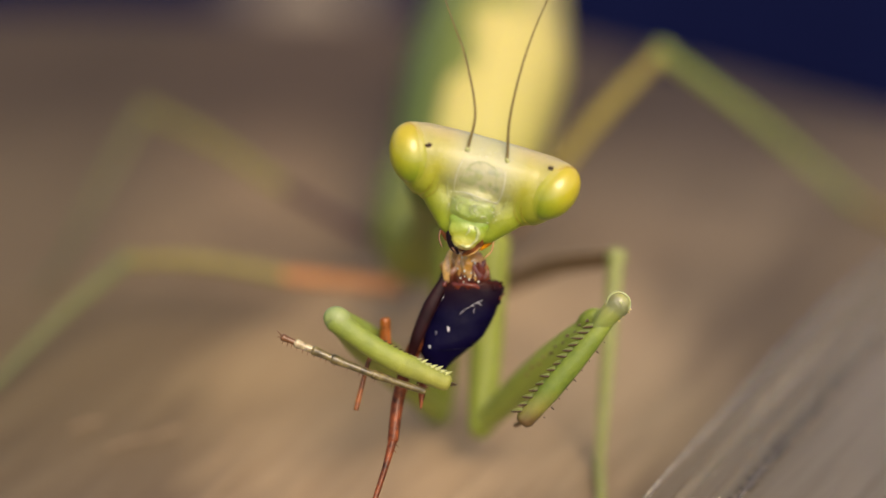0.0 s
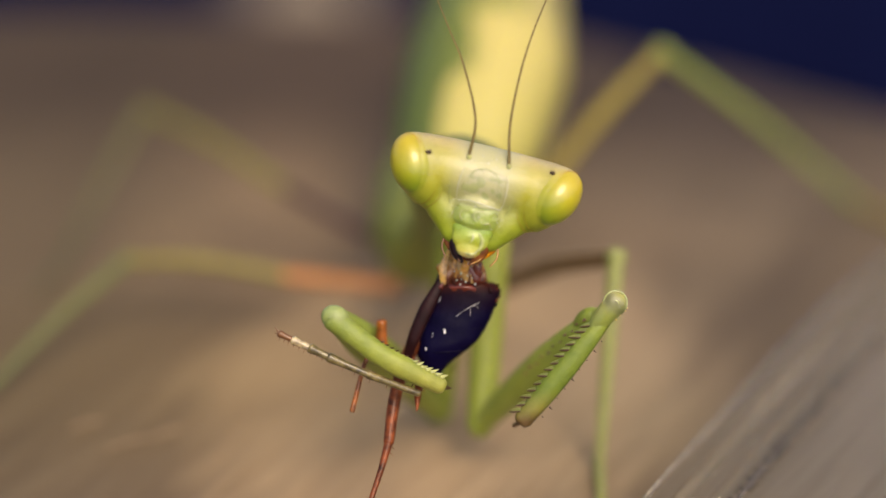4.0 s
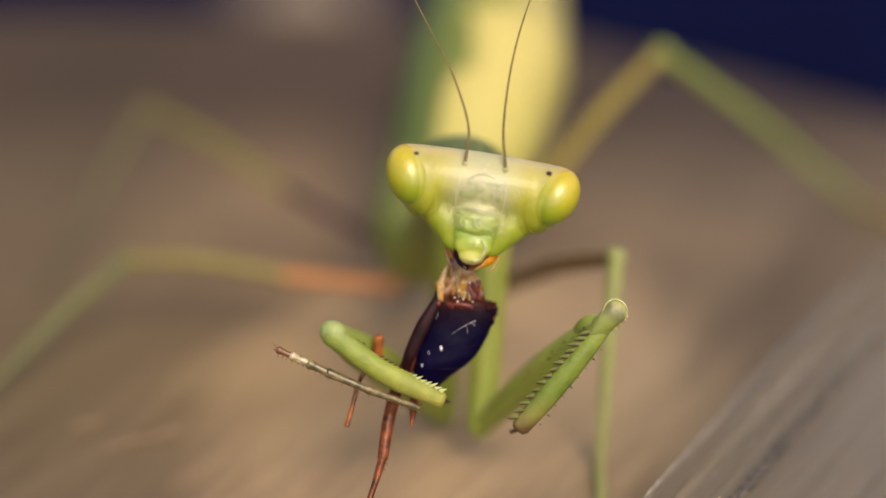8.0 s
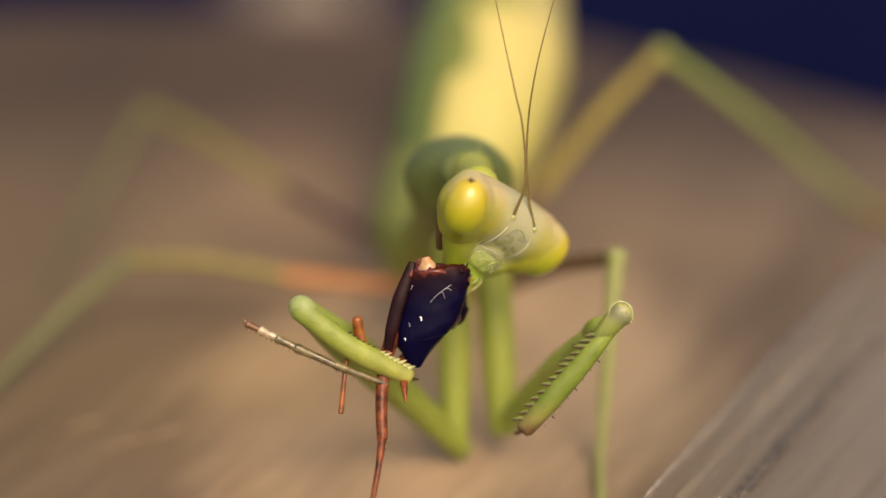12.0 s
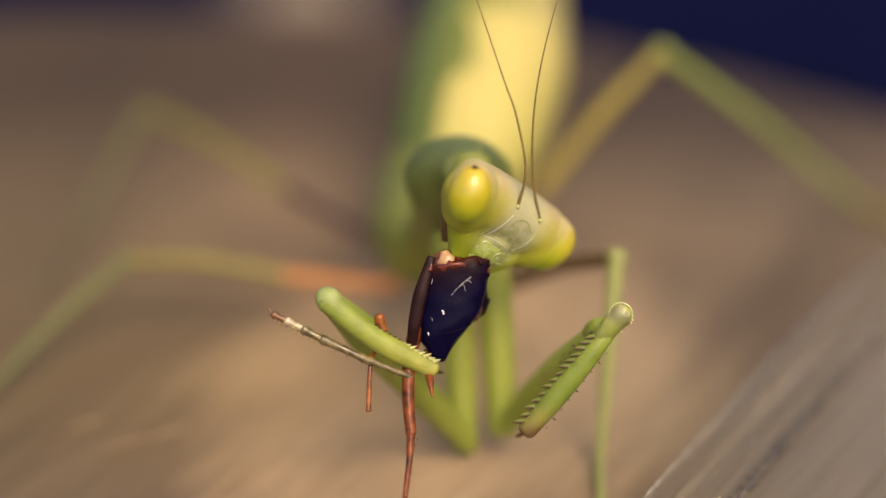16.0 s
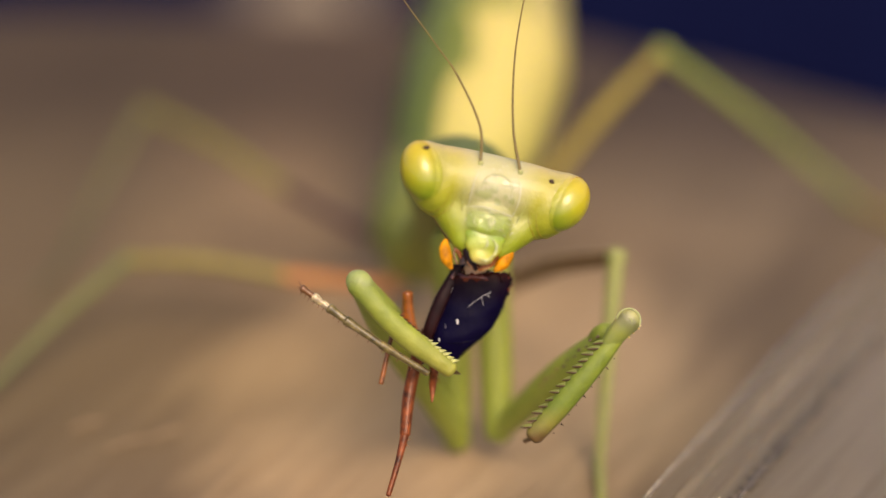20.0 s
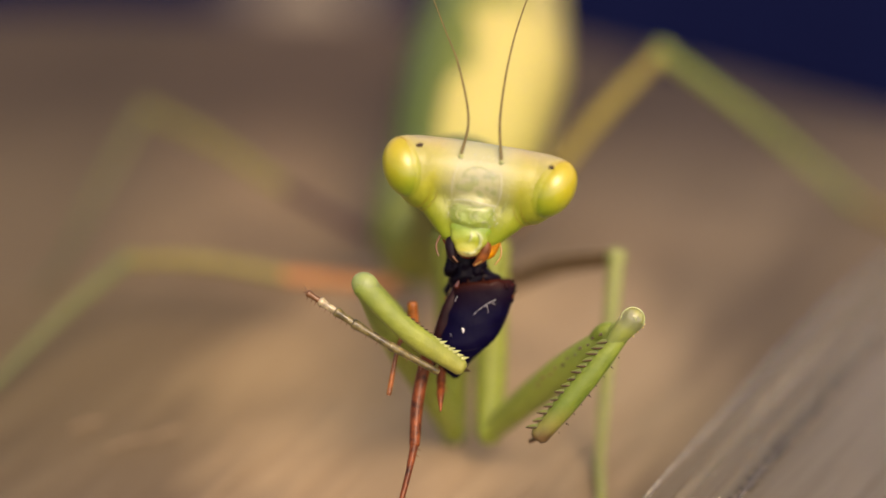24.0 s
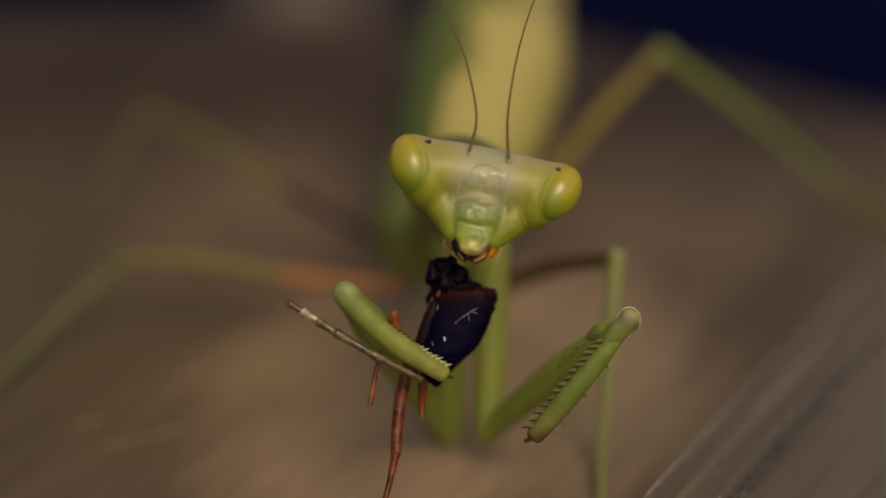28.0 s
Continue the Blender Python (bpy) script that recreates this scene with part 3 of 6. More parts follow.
bm = tube([(-3.15, -0.28, 0.0), (-2.0, 0.0, -0.02), (0, 0.1, -0.02), (2.0, 0.0, -0.02), (3.15, -0.28, 0.0)], [1.12, 1.36, 1.44, 1.46, 1.44, 1.36, 1.12], 26, 6)
tube([(-3.0, 0.16, 0.5), (-1.4, 0.36, 0.5), (1.4, 0.36, 0.5), (3.0, 0.16, 0.5)], [0.86, 0.92, 0.92, 0.86], 16, 4, bm=bm)
for s in (-1, 1):
    for inward, low, radii in ((0.7, 0.2, (1.0, 1.3, 1.5)), (0.36, 0.08, (0.9, 1.18, 1.48))):
        c, turn, r = eye_ring(s, inward, low, radii)
        blob(c, r, turn, bm)
    blob((s * 2.55, -0.3, -0.4), (1.2, 1.15, 1.5), (0, s * 32, -s * 20), bm)
    blob((s * 1.75, -0.1, -0.9), (0.9, 0.95, 1.4), (0, s * 42, 0), bm)
    tube([(s * 1.95, -0.15, -0.95), (s * 1.35, -0.3, -1.8), (s * 0.85, -0.42, -2.65)], [0.9, 0.75, 0.48], 16, 4, bm=bm)
blob((0, -0.25, -1.6), (1.4, 1.1, 1.5), bm=bm)
blob((0, -0.25, -2.5), (1.2, 0.85, 0.85), bm=bm)
for s in (-1, 1):
    blob((s * 0.82, -0.5, -2.45), (0.48, 0.42, 0.75), (0, s * 24, 0), bm)
    blob((s * 1.12, -0.4, -2.05), (0.62, 0.55, 0.85), (0, s * 22, 0), bm)
head = fused(part("head", bm, M_HEAD, mantis, "triangular head, cream on top and lime green below"), 0.085, 12)


FEELERS, SPOTS = [], []
HEAD_SKIN = BVHTree.FromObject(head, bpy.context.evaluated_depsgraph_get())


def on_head(x, z, lift=0.0):
    """The point of the head's front at x, z, in millimetres, raised a little."""
    hit = HEAD_SKIN.ray_cast(Vector((x, -8, z)) * MM, Vector((0, 1, 0)))
    if hit[0] is None:
        return Vector((x, -0.5, z))
    return hit[0] / MM + hit[1] * lift


def on_eye(s, u, v):
    """A place on the eye's dome: u towards the face, v towards its top, from -1 to 1."""
    w = math.sqrt(max(0.0, 1 - u * u - v * v))
    return EYE_POSE[s] @ (Vector((s * 0.99 * w, -0.98 * u, 1.37 * v)) * MM) / MM


def draped(widths, z1, z0, lift, wrinkle, seed, n=22):
    """A thin wrinkled plate that follows the front of the head; widths from its top to its foot."""
    bm = bmesh.new()
    front, back = [], []
    for i in range(n + 1):
        v = i / n
        w = float(np.interp(v, np.linspace(0, 1, len(widths)), widths))
        ra, rb = [], []
        for k in range(n + 1):
            q = 2 * k / n - 1
            x, z = w * q, z1 + (z0 - z1) * v + 0.1 * q * q
            edge = (1 - q ** 4) * (1 - (2 * v - 1) ** 4)
            p = on_head(x, z)
            w3 = wrinkle * (noise.noise(Vector((x * 2.8, z * 2.8, seed))) + 0.35 * noise.noise(Vector((x * 5, z * 5, seed))))
            ra.append(bm.verts.new(p + Vector((0, -1, 0)) * (edge * (lift + w3) - 0.02)))
            rb.append(bm.verts.new(p + Vector((0, 0.15, 0))))
        front.append(ra)
        back.append(rb)
    for i in range(n):
        for k in range(n):
            bm.faces.new((front[i][k], front[i][k + 1], front[i + 1][k + 1], front[i + 1][k]))
            bm.faces.new((back[i][k], back[i + 1][k], back[i + 1][k + 1], back[i][k + 1]))
        bm.faces.new((front[i][0], front[i + 1][0], back[i + 1][0], back[i][0]))
        bm.faces.new((front[i][n], back[i][n], back[i + 1][n], front[i + 1][n]))
        bm.faces.new((front[0][i], back[0][i], back[0][i + 1], front[0][i + 1]))
        bm.faces.new((front[n][i], front[n][i + 1], back[n][i + 1], back[n][i]))
    return bm


def on_face(pts, r, n=6, steps=5, lift=0.0):
    """A thin raised line that follows the face through places given as x, z."""
    return tube([on_head(x, z, lift) for x, z in pts], r, n, steps)


def head_details():
    for s in (-1, 1):
        eye = part("eye", blob((0, 0, 0), (0.99, 0.98, 1.37), (0, 0, 0), u=32, v=22), M_EYE, head, "glossy lime-yellow bulging compound eye")
        eye.matrix_basis = EYE_POSE[s]
        ring = [(s * 0.1, 0.98 * math.cos(a), 1.37 * math.sin(a)) for a in np.linspace(0, 2 * math.pi, 33)]
        rim = part("eye_rim", tube(ring, [0.022], 6, 1, cap=False), M_RIM, head, "thin orange-brown rim of the eye")
        rim.matrix_basis = eye.matrix_basis
        socket = part("eye_socket", blob((0, 0, 0), (0.88, 1.06, 1.44), u=32, v=22), M_SOCKET, head, "lime-yellow swelling round the eye")
        socket.matrix_basis = eye.matrix_basis @ pose(-s * 0.12 * MM, 0, -0.05 * MM)
        for inward, ry, rz in ((0.3, 1.3, 1.66), (0.55, 1.5, 1.9)):
            arc = [HEAD_SKIN.find_nearest(EYE_POSE[s] @ (Vector((-s * inward, -ry * math.sin(a), -rz * math.cos(a))) * MM))[0] / MM for a in np.linspace(-1.0, 0.75, 12)]
            part("eye_ridge", tube(arc, [0.012, 0.035, 0.035, 0.012], 6, 2), M_RIDGE, head, "faint olive ridge round the eye")
    for s in (-1, 1):
        mark = part("pseudopupil", rough_up(blob((0, 0, 0), (0.17 if s < 0 else 0.13, 0.12, 0.09), (0, s * 20, 0), u=12, v=8), 0.05, 0.08, 5), M_SPOT, head, "small dark pseudopupil mark on the eye")
        SPOTS.append(mark)
        rear = [(s * 2.75, 0.72, 0.85), (s * 3.0, 0.88, 0.2), (s * 2.75, 0.9, -0.8), (s * 1.92, 0.75, -1.75), (s * 1.22, 0.4, -2.6)]
        part("head_rim", tube(rear, [0.2, 0.24, 0.26, 0.24, 0.18], 10, 6), M_REAR, head, "dark brown rear edge of the head")
    rel = {-1: [(0, 0, 0), (-0.03, 0.15, 1.68), (-0.95, 0.5, 3.85), (-1.84, 0.9, 5.25), (-4.0, 2.2, 8.6)],
           1: [(0, 0, 0), (-0.28, 0.15, 1.94), (-0.19, 0.5, 4.65), (0.26, 1.1, 7.24), (1.2, 2.4, 10.5)]}
    for s in (-1, 1):
        base = Vector((s * 0.89, -1.12, 0.8))
        part("antenna_socket", blob(base, (0.12, 0.12, 0.12), u=12, v=8), M_SPINE, head)
        feeler = part("antenna", tube(rel[s], [0.075, 0.055, 0.045, 0.035, 0.02], 8, 8), M_ANT, head, "thin olive thread-like antenna")
        FEELERS.append((feeler, base))
    for x, z in ((-0.3, 0.95), (0.3, 0.95), (0, 0.7)):
        part("ocellus", blob(on_head(x, z), (0.05, 0.04, 0.04), u=12, v=8), M_GLINT, head, "tiny glinting simple eye")
    part("frontal_plate", draped([0.95, 1.28, 1.36, 1.3, 1.12], 0.72, -1.16, 0.02, 0.016, 2, 34), M_FACE, head, "translucent wet grey-green frontal plate")
    part("brow_crease", on_face([(-0.62, -1.2), (-0.2, -1.14), (0.1, -1.24), (0.5, -1.18)], [0.015, 0.035, 0.02], lift=0.03), M_FACE_LINE, head, "dark crease across the face")
    part("brow_crease", on_face([(-0.95, -1.14), (-0.4, -1.04), (0.3, -1.1), (0.95, -1.16)], [0.012, 0.03, 0.022, 0.03], lift=0.025), M_GLINT, head, "glossy wet fold")
    for s in (-1, 1):
        part("face_ridge", on_face([(s * 1.3, 0.25), (s * 1.42, -0.5), (s * 1.25, -1.3), (s * 1.05, -1.95)], [0.008, 0.015, 0.03, 0.02], lift=0.0), M_WET, head, "pale glossy ridge beside the face")
        part("face_line", on_face([(s * 0.75, -0.1), (s * 0.86, -0.5), (s * 0.74, -0.95)], [0.01, 0.025, 0.01], lift=0.005), M_WET, head, "faint glossy line on the face")
        part("plate_edge", on_face([(s * 0.92, 0.4), (s * 1.03, 0.0), (s * 1.06, -0.55), (s * 1.0, -1.12)], [0.012, 0.022, 0.028, 0.014], lift=0.02), M_GLINT, head, "pale glossy edge of the frontal plate")
    part("plate_arch", on_face([(-0.68, -0.45), (-0.62, 0.12), (-0.25, 0.42), (0.25, 0.42), (0.62, 0.12), (0.68, -0.45)], [0.01, 0.022, 0.022, 0.01], lift=0.02), M_FACE_LINE, head, "faint arched line on the face")
    part("clypeus", draped([1.0, 1.05, 0.98], -1.24, -2.2, 0.1, 0.07, 6, 34), M_FACE, head, "glossy wet green clypeus")
    for cx, cz, r, a0, a1 in ((0.2, -1.62, 0.3, 0.4, 5.2), (0.22, -1.62, 0.14, 2.0, 6.0), (-0.42, -1.68, 0.26, 1.2, 5.0), (0.72, -1.5, 0.2, -1.5, 1.6), (-0.75, -1.45, 0.17, 0.5, 3.3), (0.55, -1.95, 0.16, 0.2, 2.9)):
        arc = [(cx + r * math.cos(a), cz + 0.8 * r * math.sin(a)) for a in np.linspace(a0, a1, 8)]
        part("wet_fold", on_face(arc, [0.01, 0.038, 0.015], 6, 3, 0.085), M_WET, head, "glossy wet fold of skin")
    # pale glossy beads stand in for glints on the wet face
    wet = random.Random(21)
    for k in range(40):
        x, z = wet.uniform(-1.2, 1.2), wet.choice([0.85, 0.7, 0.55, -1.0, -1.2, -1.3, -1.5, -1.7, -1.95]) + wet.uniform(-0.12, 0.12)
        part("wet_glint", blob(on_head(x, z, 0.1 if z < -0.8 else 0.04), (wet.uniform(0.02, 0.05), 0.025, wet.uniform(0.012, 0.022)), (0, wet.uniform(0, 180), 0), u=8, v=6), M_GLINT, head)
    bm = blob((0, -0.95, -2.3), (0.92, 0.3, 0.5))
    blob((0, -1.0, -2.7), (0.84, 0.3, 0.52), bm=bm)
    blob((0, -1.04, -3.1), (0.58, 0.26, 0.42), bm=bm)
    blob((0, -1.12, -3.25), (0.46, 0.2, 0.16), bm=bm)
    blob((0.05, -1.12, -2.6), (0.6, 0.22, 0.3), bm=bm)
    fused(part("labrum", bm, M_LABRUM, head, "rounded yellow-green upper lip"), 0.06, 8)
    for pts, r in (([(0.3, -1.33, -2.35), (0.52, -1.3, -2.6), (0.5, -1.3, -2.95), (0.3, -1.34, -3.2)], [0.03, 0.09, 0.07, 0.03]),
                   ([(-0.1, -1.34, -3.28), (0.15, -1.37, -3.3), (0.4, -1.33, -3.18)], [0.03, 0.08, 0.03]), ([(0.05, -1.33, -2.4), (0.1, -1.36, -2.6), (0.02, -1.36, -2.8)], [0.02, 0.06, 0.02])):
        part("lip_fold", tube(pts, r, 8, 4, 0.6), M_WET, head, "pale glossy fold on the upper lip")
    jaws, maxillae = [], []
    for s in (-1, 1):
        bm = tube([(0, 0.05, 0.25), (s * 0.02, -0.05, -0.3), (-s * 0.12, -0.1, -0.75), (-s * 0.4, -0.1, -1.05)], [0.26, 0.3, 0.22, 0.07], 12, 4, 0.8)
        jaw = part("mandible", bm, M_JAW if s < 0 else M_BROWN, head, "dark biting jaw" if s < 0 else "amber-brown biting jaw")
        jaws.append((jaw, pose(s * 0.62 * MM, -0.68 * MM, -2.78 * MM), s))
        for pts, r, base, swing in (([(0, 0, 0), (s * 0.28, -0.1, -0.5), (s * 0.34, -0.2, -1.0), (s * 0.12, -0.3, -1.38)], [0.07, 0.05, 0.045, 0.035], (0.98, -0.4, -2.35), 0.9),
                                    ([(0, 0, 0), (s * 0.12, -0.15, -0.4), (-s * 0.05, -0.25, -0.8), (-s * 0.34, -0.3, -1.05)], [0.08, 0.06, 0.05, 0.03], (0.66, -0.62, -2.75), 0.6)):
            palp = part("palp", tube(pts, r, 8, 5), M_PALP if s > 0 else M_TARSUS_DARK, head, "thin translucent amber feeler beside the mouth" if s > 0 else "thin dark brown feeler beside the mouth")
            jaws.append((palp, pose((base[0] if s > 0 else -base[0] * 0.9) * MM, base[1] * MM, base[2] * MM), s * swing))
        bm = tube([(s * 0.1, 0.1, 0.55), (s * 0.16, 0.0, 0.1), (s * 0.05, -0.1, -0.45), (-s * 0.2, -0.1, -0.85)], [0.12, 0.17, 0.16, 0.08], 12, 5, 0.5)
        part("cheek_sheath", rough_up(bm, 0.06, 0.2, s), M_BROWN if s < 0 else M_AMBER, head, "translucent brown sheath of the jaw").matrix_basis = pose(s * 0.98 * MM, -0.35 * MM, -2.5 * MM)
        bm = tube([(0, 0, 0), (-s * 0.02, -0.05, -0.35), (-s * 0.2, -0.1, -0.8), (-s * 0.48, -0.1, -1.15)], [0.1, 0.25, 0.27, 0.09], 14, 6, 0.42)
        maxillae.append((part("maxilla", rough_up(bm, 0.14, 0.3, s), M_AMBER, head, "wet amber flap beside the mouth"), s))
    part("lower_lip", blob((0, -0.25, -3.15), (0.62, 0.4, 0.55)), M_FLESH_DARK, head, "dark wet mouth")
    return jaws, maxillae


JAWS, MAXILLAE = head_details()

# ---- forelegs: axes follow the line of sight, origin at the knee ----


def foreleg(side):
    """Thigh (along -z from the knee) and folded shin, each moving on its own."""
    s = -1 if side == "right" else 1
    ln = 11.3 if side == "right" else 13.5
    bm = tube([(0, 0.1, -0.75 if side == "right" else 0.0), (s * 0.1, 0.05, -0.3 * ln), (s * 0.12, 0.0, -0.6 * ln), (0, 0, -ln)], [0.42, 0.64, 0.75, 0.7, 0.5] if side == "right" else [0.5, 0.84, 0.9, 0.74, 0.55], 20, 6)
    blob((0, 0, -ln - 0.05), (0.62, 0.62, 0.6), bm=bm)
    femur = part("femur", bm, M_FEMUR, mantis, "spiny green grasping thigh")
    for k in range(11):
        a = Vector((s * (0.42 + 0.1 * (k % 2)), -0.62 - 0.02 * k, -1.05 - 0.48 * k))
        part("spine", cone(a, a + Vector((s * 0.04, -0.16, -0.03)), 0.06 if k % 3 else 0.085), M_TIP if k < 7 else M_TARSUS_DARK, femur, "tiny dark spine")
    if side == "right":
        part("thigh_hump", blob((s * 0.28, 0.1, -1.7), (0.5, 0.5, 0.9), (0, -4, 0), u=16, v=12), M_TIBIA_DEEP, femur, "dark green swelling near the knee")
    if side == "right":
        tip, up = Vector((-3.9, 0.7, -4.9)), Vector((-0.75, 0, 0.66))
    else:
        tip, up = Vector((4.65, 0.7, -2.95)), Vector((0.55, 0, 0.83))
    lean = -up * 0.22
    line = [Vector((0, -0.3, 0)) + (tip * 0.07 if side == "right" else Vector()) + lean * 0.4, tip * 0.5 + Vector((0, -0.25, 0)) + lean * (0.3 if side == "right" else 1.2), tip]
    tibia = part("tibia", tube(line, [0.32, 0.43, 0.49, 0.5, 0.42] if side == "right" else [0.5, 0.49, 0.52, 0.38], 18, 6, 0.85), M_TIBIA if side == "left" else M_TIBIA_DEEP, mantis, "bright green shin folded along the thigh")
    d = tip.normalized()
    if side == "right":
        part("knee_lobe", blob((0.17, -0.34, 0.19), (0.55, 0.4, 0.55), bm=tube([(-1.0, -0.12, -1.15), (-0.5, -0.22, -0.6), (-0.1, -0.3, -0.12), (0.15, -0.34, 0.16)], [0.24, 0.4, 0.49, 0.54], 22, 6, 0.8)), M_KNEE, tibia, "pale translucent rounded knee")
        ring = [(0.18 + 0.52 * math.cos(a), -0.5, 0.24 + 0.52 * math.sin(a)) for a in np.linspace(-0.5, 3.2, 25)]
        part("knee_rim", tube(ring, [0.035], 6, 1), M_WET, tibia, "pale glossy rim of the knee")
        part("knee_rim", tube([(0.12, -0.9, 0.34), (0.26, -0.92, 0.3), (0.3, -0.92, 0.16)], [0.02, 0.04, 0.02], 6, 3), M_WET, tibia, "pale glossy fold of the knee")
        for x, z in ((0.69, 0.0), (-0.28, 0.44), (0.62, -0.13), (-0.37, 0.24), (-0.38, -0.02), (0.38, -0.32), (0.2, -0.52)):
            part("knee_point", blob((x, -0.45, z), (0.06, 0.05, 0.045), (0, 40, 0), u=8, v=6), M_GOLD, tibia, "tiny golden point at the knee")
    else:
        part("knee_lobe", blob((0.02, -0.2, 0.0), (0.64, 0.5, 0.56), (0, 30, 0)), M_KNEE_DULL, tibia, "rounded grey-green knee")
    part("claw", cone(tip + d * 0.1, tip + d * 0.55 + Vector((0.0, 0.6, 0)) + up * 0.15, 0.16), M_TIP, tibia, "curved dark claw")
    way = curve_points(line, 8)
    for k in range(14):
        q = ((0.13 + 0.83 * k / 13) if side == "right" else (0.4 + 0.57 * k / 13)) * (len(way) - 1)
        c = way[int(q)].lerp(way[min(int(q) + 1, len(way) - 1)], q - int(q))
        a = c + up * 0.36 + Vector((0, -0.12, 0))
        size = (0.33 if side == "right" else 0.2) + 0.05 * (k % 3)
        pale = side == "right" or k > 5
        if side == "right":
            point = a + up * (size - 0.02) + d * 0.38 + Vector((0, 0.05, 0))
            part("spine", tube([a - up * 0.1, a.lerp(point, 0.5), point], [0.16, 0.1, 0.02], 8, 2, 0.5), M_TOOTH, tibia)
            part("spine_tip", tube([a + d * 0.08 + Vector((0, -0.06, 0)), a.lerp(point, 0.6) + d * 0.06 + Vector((0, -0.05, 0)), point + d * 0.03], [0.035, 0.05, 0.02], 6, 2), M_TIP, tibia, "dark edge of a spine")
        else:
            part("spine", cone(a, a + up * (size if pale else 0.24) + d * 0.2 + Vector((0, 0.12, 0)), 0.11 if pale else 0.09), M_SPINE if pale else M_TIP, tibia)
    for k in range(9):
        a = tip * (0.22 + 0.085 * k) - up * 0.6 + Vector((0, 0.1, 0))
        part("bristle", cone(a, a - up * (0.16 if k % 3 == 1 else 0.08), 0.045 if k % 3 == 1 else 0.03), M_TIP, tibia)
    if side == "left":
        knots = [(3.7, 0.5, -3.3), (1.45, 0.0, -2.45), (-0.25, -0.15, -1.72), (-1.05, -0.15, -1.34), (-1.8, -0.15, -1.0), (-2.4, -0.15, -0.72)]
        for k, (a, b) in enumerate(zip(knots, knots[1:])):
            a, b = Vector(a), Vector(b)
            rr = (0.19, 0.21, 0.21, 0.2, 0.16)[k]
            part("tarsal_segment", tube([a, a.lerp(b, 0.6), a.lerp(b, 0.97)], [rr * 0.8, rr * 0.85, rr * 1.1], 10, 3),
                 (M_TARSUS, M_TARSUS, M_TARSUS, M_TARSUS_PALE, M_TARSUS_DARK)[k], tibia, "thin jointed foot" if k < 4 else "brown foot tip")
            for q in (0.3, 0.6, 0.93):
                c = a.lerp(b, q)
                part("bristle", cone(c, c + Vector((-0.08, -0.06, -0.34)), 0.035), M_TARSUS_DARK, tibia)
        e = Vector(knots[-1])
        for q in (0.22, -0.08):
            part("foot_claw", cone(e, e + Vector((-0.25, 0, q + 0.1)), 0.05), M_TARSUS_DARK, tibia)
    else:
        part("tarsal_segment", tube([tip, tip + Vector((-0.2, 0.5, -0.2)), tip + Vector((-0.4, 1.0, -0.35))], [0.14, 0.12, 0.1], 8, 3), M_TARSUS_DARK, tibia, "thin jointed foot")
    return femur, tibia


FEMUR_R, TIBIA_R = foreleg("right")
FEMUR_L, TIBIA_L = foreleg("left")


def coxa(length):
    bm = tube([(0, 0, 0), (0.05, 0.1, length * 0.5), (0, 0.1, length)], [0.66, 0.78, 0.85, 1.0], 18, 6)
    return part("coxa", bm, M_COXA, mantis, "pale green upper foreleg")


COXA_R, COXA_L = coxa(8.8), coxa(9.6)

# ---- the prey: axes follow the line of sight, origin on its back ----


